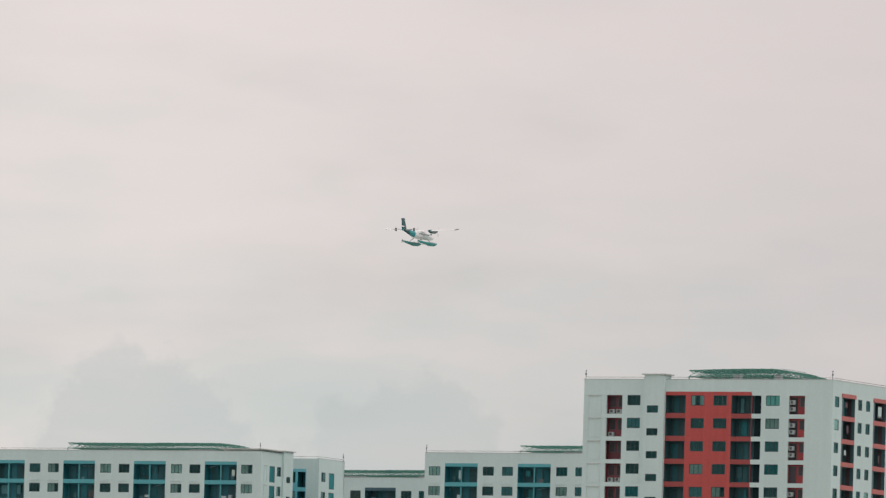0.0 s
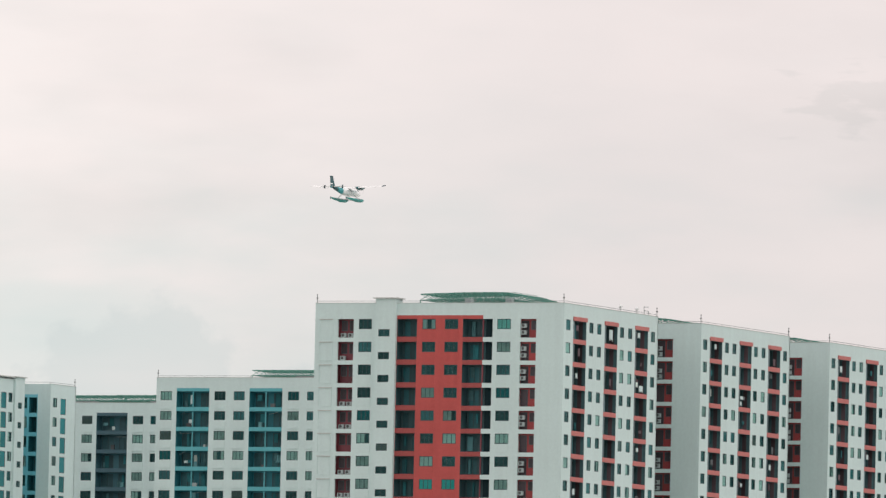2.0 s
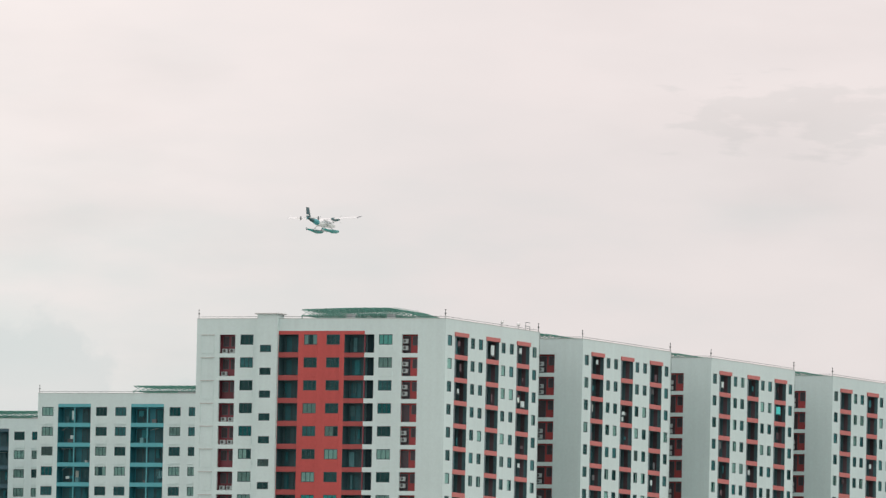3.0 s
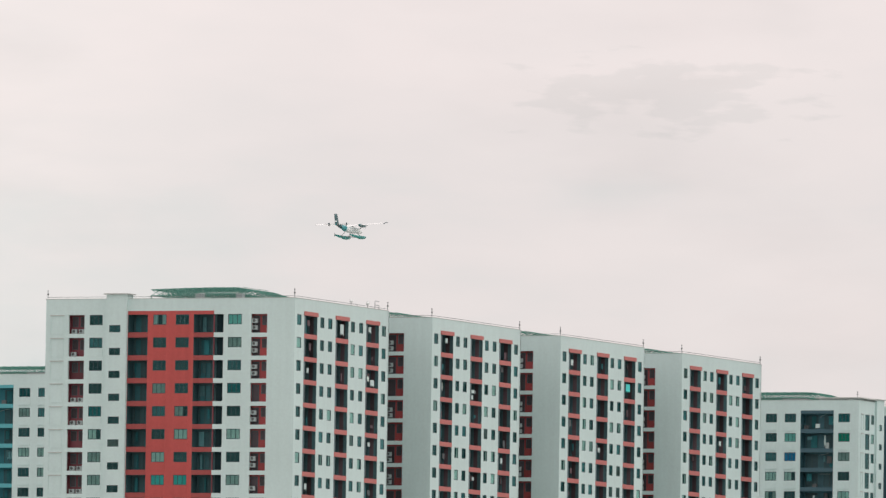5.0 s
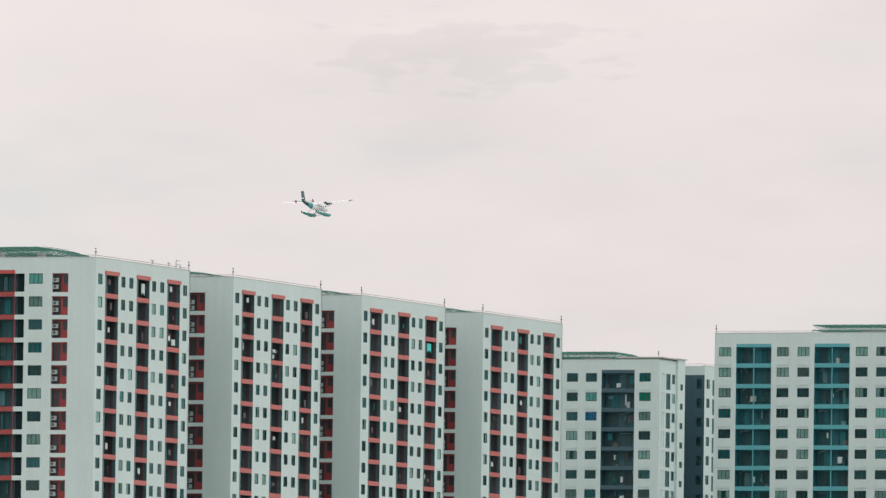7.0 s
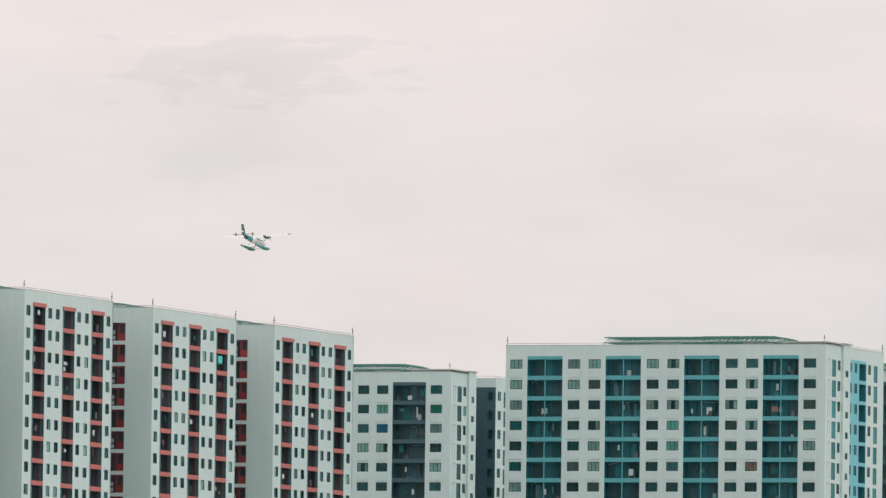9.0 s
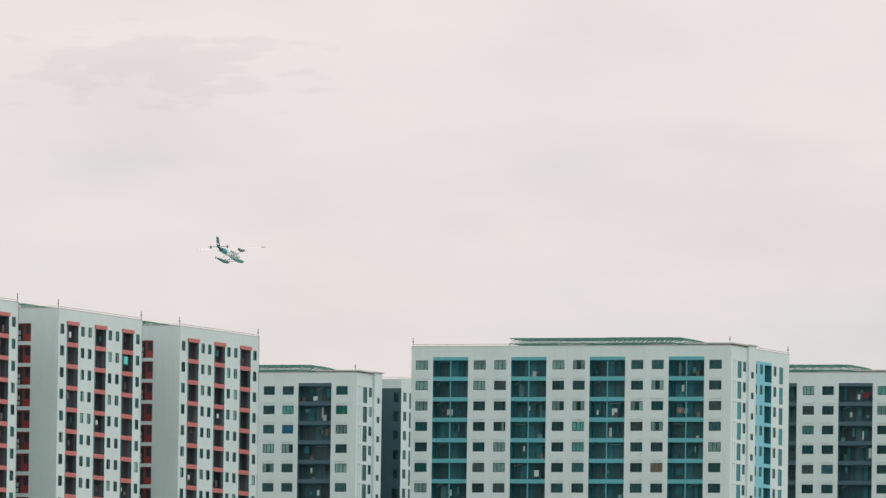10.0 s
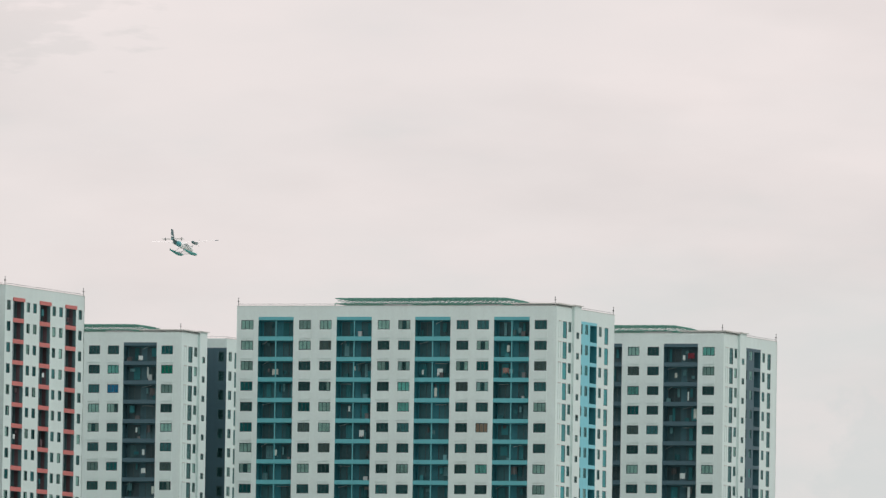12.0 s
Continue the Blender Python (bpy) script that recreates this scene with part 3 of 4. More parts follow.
def on_grid(u, v, z=0.0):
    return pose(0, 0, 0, 0, 0, GRID) @ Matrix.Translation((u, v, z))


def ground():
    sh = Shape()
    n, e = 12, 4800.0
    for i in range(n):
        for j in range(n):
            a, b, c, d = -e + 2 * e * i / n, -e + 2 * e * (i + 1) / n, -e + 2 * e * j / n, -e + 2 * e * (j + 1) / n
            sh.quad([(a, c, 0), (b, c, 0), (b, d, 0), (a, d, 0)], GROUND)
    tagged(new("ground", sh.mesh("ground")), "flat pale coral sand reaching out to the horizon", "ground", kind="structure")


ground()


def pale_tower(u, v, paint, light, dim, side, label, seed, special=(), depth=27.0):
    """A white tower with four bays of painted balconies on its front and a narrow-windowed flank.
    side: 'flush' or 'notched' flank. Origin at its front left corner."""
    rng = random.Random(seed)
    w = 47.7
    tower = new("apartment_tower")
    tower.empty_display_size = 5
    tower.matrix_basis = on_grid(u, v)
    tagged(tower, label, "apartment building", "apartment towers")
    front = Matrix.Identity(4)
    cols, zones = [], []
    win = dict(ledge=True, panel=WHITE, lights=3)
    for k in range(4):
        o = 11.73 * k
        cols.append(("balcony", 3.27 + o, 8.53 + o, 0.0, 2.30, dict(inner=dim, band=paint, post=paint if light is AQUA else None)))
        zones.append((3.27 + o, 8.53 + o, 0.0, TOP + 0.47, paint))
    for a, b in ((0.68, 2.5), (9.37, 11.15), (12.46, 14.23), (21.16, 22.94), (24.22, 26.0), (32.9, 34.68), (35.93, 37.72), (44.47, 46.3)):
        cols.append(("window", a, b, 0.0, 1.30, win))
    facade(tower, front, w, cols, zones, WHITE, rng=rng, special=special)
    flank = Matrix.Translation((w, 0, 0)) @ pose(0, 0, 0, 0, 0, 90)
    tall = dict(lights=1, cloth="s" if light is AQUA else "d")
    near = [("niche", 1.0, 2.0, -0.05, 2.4), ("window", 2.9, 4.7, 0.0, 2.38, tall), ("window", 5.4, 6.7, 0.0, 1.4, dict(lights=1))]
    if side == "flush":
        cols = near + [("window", 10.6, 11.75, 0.0, 1.4, dict(lights=1)), ("window", 13.0, 14.3, 0.0, 1.4, dict(lights=1)),
                       ("balcony", 15.2, 18.3, 0.0, 2.38, dict(inner=dim, band=light)),
                       ("window", 19.2, 20.5, 0.0, 1.4, dict(lights=1)), ("window", 21.8, 23.5, 0.0, 2.38, tall)]
        facade(tower, flank, depth, cols, [(10.1, 18.35, 0, TOP + 0.4, light)], WHITE, s0=0.0, rng=rng)
        shell(tower, w, depth)
        end = depth
        railing(tower, [(0.2, 0.15), (w - 8, 0.15)], PARAPET + 0.06)
        railing(tower, [(w - 0.15, 10.5), (w - 0.15, depth)], PARAPET + 0.06)
    else:
        a, b, e = 10.3, 19.6, 8.0
        facade(tower, flank, a, near, [], WHITE, s0=0.0, rng=rng)
        facade(tower, flank, depth, [("window", 20.5, 21.9, 0.0, 1.4, dict(lights=1)), ("window", 23.1, 24.9, 0.0, 2.38, tall)], [], WHITE, s0=b, rng=rng)
        gable = Matrix.Translation((w - e, b, 0))
        if light is AQUA:
            facade(tower, gable, e, [("window", 3.5, 4.15, 0.0, 1.6, dict(lights=1)), ("balcony", 4.5, 5.8, 0.0, 2.3, dict(inner=dim, band=light))],
                   [(0, 5.9, 0, TOP + 0.45, light)], WHITE, rng=rng)
        else:
            facade(tower, gable, e, [("window", 3.4, 4.4, 0.0, 1.5, dict(lights=1, cloth="d")), ("window", 6.7, 7.6, 0.0, 1.5, dict(lights=1, cloth="d"))], [(0, e, 0, TOP + 0.6, paint)], WHITE, rng=rng)
        back = Shape()
        back.box(w - e - THICK, w - e, a, b, 0, PARAPET, paint)
        back.box(w - e, w - THICK, a - THICK, a, 0, PARAPET, WHITE)
        part("notch_wall", back.mesh("notch_wall"), tower)
        shell(tower, w, depth, (a, b, e))
        railing(tower, [(0.2, 0.15), (w - 8, 0.15)], PARAPET + 0.06)
        railing(tower, [(w - e, b + 0.15), (w - 0.15, b + 0.15), (w - 0.15, depth)], PARAPET + 0.06)
    pier(tower, flank, 6.95, 10.1, 0.35, (7.95, 9.2), rng, 0.35)
    cap = Shape()
    cap.box(w - 6.8, w + 0.4, -0.1, 7.5, PARAPET + 0.25, PARAPET + 0.42, CONCRETE)
    cap.box(w - 6.4, w - 0.4, 0.4, 7.0, PARAPET - 1.1, PARAPET + 0.25, WHITE)
    part("roof_slab", cap.mesh("roof_slab"), tower)
    canopy(tower, 12.6, 27.0, 6.0, 13.0, PARAPET + 0.1, 1.3, 0.0)
    canopy(tower, 27.15, 42.6, 6.0, 13.0, PARAPET + 0.1, 1.35, 4.5)
    roof_box(tower, 21.0, 24.5, 3.0, 5.0, 0.35)
    roof_box(tower, 34.5, 38.0, 3.0, 5.0, 0.35)
    mast(tower, 0.15, 0.15, PARAPET)
    mast(tower, w - 0.3, 0.2, PARAPET + 0.42, 0.75)
    mast(tower, w - 0.15, depth - 0.15, PARAPET)
    return tower


teal = "white apartment tower with teal balcony bays and green roof canopy"
grey = "white apartment tower with dark slate balcony bays and green roof canopy"
TOWERS = [
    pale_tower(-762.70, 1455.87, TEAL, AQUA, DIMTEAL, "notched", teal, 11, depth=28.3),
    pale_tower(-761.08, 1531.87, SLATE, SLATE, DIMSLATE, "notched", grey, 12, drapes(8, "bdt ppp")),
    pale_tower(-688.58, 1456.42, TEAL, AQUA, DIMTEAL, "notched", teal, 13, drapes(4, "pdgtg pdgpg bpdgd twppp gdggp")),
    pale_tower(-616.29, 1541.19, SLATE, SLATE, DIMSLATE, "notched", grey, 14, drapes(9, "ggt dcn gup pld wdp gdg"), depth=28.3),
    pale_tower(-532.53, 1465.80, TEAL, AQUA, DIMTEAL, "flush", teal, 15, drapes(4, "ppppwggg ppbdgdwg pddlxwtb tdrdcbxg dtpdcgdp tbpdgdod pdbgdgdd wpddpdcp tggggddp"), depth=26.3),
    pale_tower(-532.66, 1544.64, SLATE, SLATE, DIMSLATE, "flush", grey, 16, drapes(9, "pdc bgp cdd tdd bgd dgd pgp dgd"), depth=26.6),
]


def flank_columns():
    """The long east side of a red-trimmed block: three balcony bays between narrow windows."""
    cols = []
    for a, b in ((0.7, 2.1), (8.2, 9.5), (10.75, 12.1), (18.2, 19.5), (20.85, 22.2), (28.4, 29.75)):
        cols.append(("window", a, b, 0.0, 1.35, dict(lights=1)))
    for a, b in ((3.0, 7.2), (13.2, 17.35), (23.2, 27.4)):
        cols.append(("balcony", a, b, 0.04, 2.31, dict(inner=BAYSHADE, band=CORAL, doors=((0.1, 1.7), (2.3, b - a - 0.1)), deep=1.5, screen=(0.02, 0.75, SCREENGREY))))
    return cols, [(a, b, TOP - 0.04, TOP + 0.46, CORAL) for a, b in ((3.0, 7.2), (13.2, 17.35), (23.2, 27.4))]


W, D = 34.4, 30.7


def hoods(tower, flank):
    """The coral lintels that stand out over the top balconies."""
    for a, b in ((3.0, 7.2), (13.2, 17.35), (23.2, 27.4)):
        part("lintel", shared(("lintel", round(b - a, 2)), lambda sh: sh.box(-0.1, b - a + 0.1, -0.14, 0.0, -0.04, 0.46, CORAL), "lintel"), tower, flank @ Matrix.Translation((a, 0, TOP)))


def red_head_block(u, v):
    """The end block: a broad front with a red panel, and the flank."""
    rng = random.Random(21)
    tower = new("apartment_block")
    tower.matrix_basis = on_grid(u, v)
    tagged(tower, "white apartment block with brick red front panel and coral balcony bands", "apartment building", "apartment blocks in a row")
    front = Matrix.Identity(4)
    win = dict(lights=3, panel=WHITE)
    wir = dict(lights=3, panel=RED)
    cols = [("niche", 0.64, 2.5, 0.0, 2.4),
            # maroon lining: a red recess with its shade in the colour
            ("balcony", 3.16, 5.36, 0.0, 2.37, dict(inner=MAROON, doors=((0.15, 0.95, 0.9), (1.25, 2.05, 0.9)), deep=1.0)),
            ("window", 6.07, 7.88, 0.0, 1.30, win),
            ("balcony", 11.42, 14.15, 0.0, 2.25, dict(inner=SHADEWALL)),
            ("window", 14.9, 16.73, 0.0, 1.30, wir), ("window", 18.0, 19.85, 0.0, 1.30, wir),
            ("balcony", 20.5, 24.6, 0.0, 2.3, dict(inner=SHADEWALL, post=MAROON, at=2.78, screen=(2.86, 4.08, NAVYSHEET))),
            ("window", 25.23, 27.1, 0.0, 1.30, win),
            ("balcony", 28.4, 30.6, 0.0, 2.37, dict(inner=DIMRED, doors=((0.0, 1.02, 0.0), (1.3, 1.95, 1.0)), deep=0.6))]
    special = {**drapes(2, "d g d d t l p p"), **drapes(4, "xg dd gd pg gl dp pd aa"), **drapes(7, "c p g t d p d p")}
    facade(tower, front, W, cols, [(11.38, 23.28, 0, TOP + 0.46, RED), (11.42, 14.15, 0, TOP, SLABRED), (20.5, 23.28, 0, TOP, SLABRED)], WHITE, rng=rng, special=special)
    pier(tower, front, 8.58, 11.37, 0.45, (9.0, 10.55), rng)
    flank = Matrix.Translation((W, 0, 0)) @ pose(0, 0, 0, 0, 0, 90)
    fc, fz = flank_columns()
    facade(tower, flank, D, fc, fz, WHITE, s0=0.0, rng=rng)
    hoods(tower, flank)
    shell(tower, W, D)
    railing(tower, [(0.15, 0.15), (8.3, 0.15)], PARAPET + 0.06)
    railing(tower, [(11.7, 0.15), (W - 0.15, 0.15), (W - 0.15, D)], PARAPET + 0.06)
    canopy(tower, 11.9, 30.6, 6.0, 14.0, PARAPET + 0.1, 1.4, 6.0, 0.2)
    roof_box(tower, 15.6, 19.0, 2.5, 4.5, 0.12)
    roof_box(tower, 19.6, 20.4, 2.5, 3.5, 0.7)
    roof_box(tower, 25.2, 26.0, 2.5, 3.5, 0.7)
    for x, y in ((0.15, 0.15), (W - 0.15, 0.15), (W - 0.15, D - 0.15)):
        mast(tower, x, y, PARAPET)
    return tower


def red_row_block(u, v, seed):
    """A block further down the row: its gable shows in the court before it."""
    rng = random.Random(seed)
    tower = new("apartment_block")
    tower.matrix_basis = on_grid(u, v)
    tagged(tower, "white apartment block with a plain gable and coral balcony bands", "apartment building", "apartment blocks in a row")
    gable = Matrix.Identity(4)
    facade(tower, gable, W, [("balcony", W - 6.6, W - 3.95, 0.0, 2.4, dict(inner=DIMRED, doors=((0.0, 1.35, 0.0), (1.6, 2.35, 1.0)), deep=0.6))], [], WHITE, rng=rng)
    flank = Matrix.Translation((W, 0, 0)) @ pose(0, 0, 0, 0, 0, 90)
    fc, fz = flank_columns()
    facade(tower, flank, D, fc, fz, WHITE, s0=0.0, rng=rng)
    hoods(tower, flank)
    shell(tower, W, D)
    railing(tower, [(W - 9, 0.15), (W - 0.15, 0.15), (W - 0.15, D)], PARAPET + 0.06)
    canopy(tower, 14.0, W - 1.8, 3.0, 7.0, PARAPET + 0.1, 0.62, 5.0, 0.15)
    for x, y in ((W - 0.15, 0.15), (W - 0.15, D - 0.15)):
        mast(tower, x, y, PARAPET)
    # the link to the block before it, unseen; its grey keeps the court dim
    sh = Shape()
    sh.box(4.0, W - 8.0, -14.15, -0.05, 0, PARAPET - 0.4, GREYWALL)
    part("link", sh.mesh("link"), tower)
    return tower


U0 = -545.6 - W
HEAD = red_head_block(U0, 1273.5)
ROW = [red_row_block(U0, 1318.77 + 44.95 * i, 31 + i) for i in range(3)]


# ---- small things on the balconies and roofs ----
def aircon(tower, place, s, row, h, y=0.5, lift=0.0):
    """An outdoor unit of an air conditioner on a balcony floor."""
    ac = new("air_conditioner")
    ac.matrix_basis = tower.matrix_basis @ place @ Matrix.Translation((s, y, head(row) - h + lift))
    tagged(ac, "white outdoor air conditioner unit on a red balcony", "air conditioner", "air conditioners")

    def casing(sh):
        sh.box(0, 0.74, 0, 0.28, 0.06, 0.58, CASING)
        for x in (0.1, 0.66):
            sh.box(x, x + 0.06, 0.02, 0.28, 0, 0.06, GRILLE)

    def fan(sh):
        ring_pts = [(0.3 + 0.2 * math.cos(2 * math.pi * i / 16), -0.006, 0.34 + 0.2 * math.sin(2 * math.pi * i / 16)) for i in range(16)]
        sh.quad(ring_pts, GRILLE)
    part("casing", shared("ac_casing", casing, "casing"), ac)
    part("fan_grille", shared("ac_fan", fan, "fan_grille"), ac)


def laundry(tower, place, s, row, drop, w, h, mat, y=0.25):
    """Washing that hangs in a balcony."""
    def build(sh):
        n = 6
        pts = [(w * i / n, 0.05 * math.sin(i * 1.9)) for i in range(n + 1)]
        for i, ((x0, y0), (x1, y1)) in enumerate(zip(pts, pts[1:])):
            d0, d1 = h * (1 - 0.12 * (i % 3)), h * (1 - 0.12 * ((i + 1) % 3))
            sh.quad([(x0, y0, -d0), (x1, y1, -d1), (x1, y1, 0), (x0, y0, 0)], mat)
            sh.quad([(x0, y0 + 0.03, -d0), (x0, y0 + 0.03, 0), (x1, y1 + 0.03, 0), (x1, y1 + 0.03, -d1)], mat)
            sh.quad([(x0, y0, 0), (x1, y1, 0), (x1, y1 + 0.03, 0), (x0, y0 + 0.03, 0)], mat)
            sh.quad([(x0, y0, -d0), (x0, y0 + 0.03, -d0), (x1, y1 + 0.03, -d1), (x1, y1, -d1)], mat)
    ob = new("laundry", shared(("laundry", w, h, mat.name), build, "laundry"))
    ob.matrix_basis = tower.matrix_basis @ place @ Matrix.Translation((s, y, head(row) - drop))
    name = {"white_cloth": "white", "red_cloth": "red", "aqua_curtain": "turquoise"}.get(mat.name) or {"salmon_cloth": "salmon pink", "pale_curtain": "pale", "grey_teal_curtain": "grey-green", "grey_cloth": "grey", "dull_maroon_paint": "dark maroon"}.get(mat.name, "dim teal")
    tagged(ob, name + " washing hung to dry in a balcony", "laundry", "washing on the balconies")


def pole(tower, place, s, row, rng):
    """A thin pole for washing, slung under the ceiling of a bay."""
    n = rng.choice((0, 1, 2))
    ob = new("clothes_pole", shared(("pole", n), lambda sh: sh.bar((0, 0, -0.3 - 0.12 * n), (1.7 - 0.3 * n, 0.1, -0.3 + 0.2 * n), 0.025, CASING, 6), "clothes_pole"))
    ob.matrix_basis = tower.matrix_basis @ place @ Matrix.Translation((s, 0.6, head(row)))
    tagged(ob, "thin pale clothes pole slung under a balcony ceiling", "clothes pole", "clothes poles in the balconies")


def crate(tower, place, s, row, h, rng):
    """A small box or tub that stands on a balcony floor."""
    k, mat = rng.choice((0, 1, 2)), rng.choice((CASING, DULL, GREYCLOTH, VEIL))

    def build(sh):
        w, d, t = 0.35 + 0.15 * k, 0.35, 0.3 + 0.2 * ((k * 2) % 3)
        sh.box(0, w, 0, d, 0, t, mat)
        sh.box(-0.03, w + 0.03, -0.03, d + 0.03, t, t + 0.05, mat)
    ob = new("storage_box", shared(("crate", k, mat.name), build, "storage_box"))
    ob.matrix_basis = tower.matrix_basis @ place @ Matrix.Translation((s, 0.4, head(row) - h + 0.002))
    colour = {"white_machine_casing": "pale", "grey_teal_curtain": "grey-green", "grey_cloth": "grey"}.get(mat.name, "teal")
    tagged(ob, "small " + colour + " lidded storage box on a balcony floor", "box", "boxes in the balconies")


def dish(tower, x, y):
    d = new("satellite_dish")
    d.matrix_basis = tower.matrix_basis @ Matrix.Translation((x, y, PARAPET + 0.06))
    tagged(d, "small pale satellite dish on the roof parapet", "satellite dish")
    sh = Shape()
    sh.bar((0, 0, 0), (0, 0, 0.5), 0.04, STEEL, 6)
    part("pole", sh.mesh("pole"), d)
    sh = Shape()
    rings = [[(0.26 * k * math.cos(2 * math.pi * i / 16), -0.18 + 0.2 * k * k, 0.6 + 0.26 * k * math.sin(2 * math.pi * i / 16)) for i in range(16)] for k in (0.15, 0.5, 0.8, 1.0)]
    sh.loft(rings, PLANEWHITE)
    part("bowl", sh.mesh("bowl", True), d)


def stand(tower, x, y):
    st = new("roof_frame")
    st.matrix_basis = tower.matrix_basis @ Matrix.Translation((x, y, PARAPET + 0.06))
    tagged(st, "thin pale metal frame standing on the roof parapet", "metal frame")
    for a, b in (((0, 0, 0), (0, 0, 1.0)), ((0, 1.4, 0), (0, 1.4, 0.55)), ((0, 0, 1.0), (0, 1.4, 1.0)), ((0, 0, 0.5), (0, 1.4, 0.5))):
        sh = Shape()
        sh.bar(a, b, 0.045, STEEL, 4)
        part("bar", sh.mesh("bar"), st)


def clutter():
    front = Matrix.Identity(4)
    flank = Matrix.Translation((W, 0, 0)) @ pose(0, 0, 0, 0, 0, 90)
    for row, spots in enumerate(((3.35, 4.35), (3.3,), (), (3.35, 4.35), (3.3, 4.3), (), (3.35, 4.35), (3.35, 4.3), (3.3, 4.35), (4.3,), (3.3,))):
        for s in spots:
            aircon(HEAD, front, s, row, 2.37)
    for row in range(NEAR):
        if row in (3, 5):
            continue
        aircon(HEAD, front, 28.45, row, 2.37, 0.12, 0.35)
        if row % 4 != 3:
            aircon(HEAD, front, 28.45, row, 2.37, 0.12, 1.2)
    for tower in ROW:
        for row in range(NEAR):
            if (row * 7 + ROW.index(tower)) % 5 < 3:
                aircon(tower, front, W - 6.3, row, 2.4, 0.12, 0.1)
                aircon(tower, front, W - 6.3, row, 2.4, 0.12, 0.85)
    # washing on the long flanks: bay offset, row, drop, width, height
    for s, row, drop, w, h, mat in ((15.3, 0, 0.5, 1.0, 1.5, WHITECLOTH), (24.6, 0, 0.35, 0.7, 0.8, WHITECLOTH), (25.4, 2, 1.3, 1.1, 0.9, WHITECLOTH), (24.3, 2, 0.9, 0.5, 0.7, CURTAIN),
            (4.6, 2, 0.8, 0.5, 0.7, WHITECLOTH), (4.4, 7, 0.9, 0.6, 0.9, WHITECLOTH), (24.8, 5, 0.6, 0.6, 0.6, WHITECLOTH), (15.0, 8, 0.8, 0.6, 0.8, WHITECLOTH)):
        laundry(HEAD, flank, s, row, drop, w, h, mat)
    for s, row, drop, w, h, mat in ((5.2, 0, 0.4, 0.6, 0.7, WHITECLOTH), (14.4, 2, 0.9, 0.8, 0.5, WHITECLOTH), (14.3, 2, 1.6, 0.5, 0.6, WHITECLOTH), (4.0, 2, 0.5, 0.3, 1.0, CURTAIN),
            (24.8, 5, 0.7, 0.5, 0.8, WHITECLOTH), (15.0, 6, 0.7, 0.5, 0.5, WHITECLOTH)):
        laundry(ROW[0], flank, s, row, drop, w, h, mat)
    for s, row, drop, w, h, mat in ((4.4, 0, 0.9, 0.7, 0.9, WHITECLOTH), (24.6, 1, 0.3, 1.4, 1.2, AQUACLOTH), (14.6, 4, 0.7, 0.6, 0.7, WHITECLOTH), (24.0, 7, 0.7, 0.5, 0.6, WHITECLOTH)):
        laundry(ROW[1], flank, s, row, drop, w, h, mat)
    for s, row, drop, w, h, mat in ((15.2, 3, 0.7, 0.6, 0.7, WHITECLOTH), (4.4, 6, 0.9, 0.6, 0.7, WHITECLOTH)):
        laundry(ROW[2], flank, s, row, drop, w, h, mat)
    # washing in the broad bays of the pale towers
    for s, row, drop, w, h, mat in ((29.9, 2, 1.0, 0.8, 1.1, WHITECLOTH), (27.6, 2, 1.2, 0.3, 0.7, WHITECLOTH), (39.6, 2, 0.9, 0.9, 0.8, SALMON), (40.6, 2, 1.0, 0.6, 0.8, DULL),
            (40.2, 1, 0.6, 0.4, 1.0, CURTAIN), (16.7, 4, 0.5, 0.3, 0.8, WHITECLOTH), (18.4, 5, 1.0, 0.7, 1.0, WHITECLOTH), (29.5, 3, 0.8, 0.4, 1.4, CURTAIN),
            (5.2, 2, 1.1, 0.9, 0.9, CURTAIN), (17.4, 2, 0.7, 0.3, 0.6, WHITECLOTH), (29.2, 5, 1.0, 0.5, 0.6, DULL), (5.6, 6, 0.9, 0.5, 0.9, CURTAIN)):
        laundry(TOWERS[4], front, s, row, drop, w, h, mat, 0.7)
    for s, row, drop, w, h, mat in ((40.6, 0, 1.5, 0.7, 0.7, WHITECLOTH), (42.0, 1, 0.3, 0.25, 1.7, WHITECLOTH), (42.2, 1, 1.4, 0.6, 0.8, CURTAIN), (40.3, 4, 0.6, 0.3, 0.8, WHITECLOTH),
            (41.4, 5, 1.0, 0.4, 0.9, WHITECLOTH), (41.3, 6, 0.9, 0.7, 0.8, WHITECLOTH), (43.0, 7, 0.7, 0.4, 1.2, CURTAIN)):
        laundry(TOWERS[3], front, s, row, drop, w, h, mat, 0.7)
    for s, row, drop, w, h, mat in ((42.0, 0, 0.9, 1.0, 0.9, REDCLOTH), (41.2, 0, 1.2, 0.4, 0.8, WHITECLOTH), (40.0, 1, 0.9, 0.4, 0.8, CURTAIN), (42.0, 2, 0.8, 0.25, 1.4, WHITECLOTH),
            (43.0, 3, 0.4, 0.7, 1.6, CURTAIN), (41.0, 6, 1.2, 0.8, 0.9, WHITECLOTH), (42.2, 7, 0.3, 0.4, 2.0, WHITECLOTH)):
        laundry(TOWERS[5], front, s, row, drop, w, h, mat, 0.7)
    for s, row, drop, w, h, mat in ((5.2, 0, 0.5, 0.4, 1.4, WHITECLOTH), (5.0, 1, 1.2, 0.6, 1.0, WHITECLOTH), (4.4, 3, 1.4, 0.6, 0.4, WHITECLOTH), (6.0, 3, 0.6, 0.5, 1.2, CURTAIN)):
        laundry(TOWERS[2], front, s, row, drop, w, h, mat, 0.7)
    for s, row, drop, w, h, mat in ((29.1, 0, 1.6, 0.5, 0.6, WHITECLOTH),):
        laundry(TOWERS[1], front, s, row, drop, w, h, mat, 0.7)
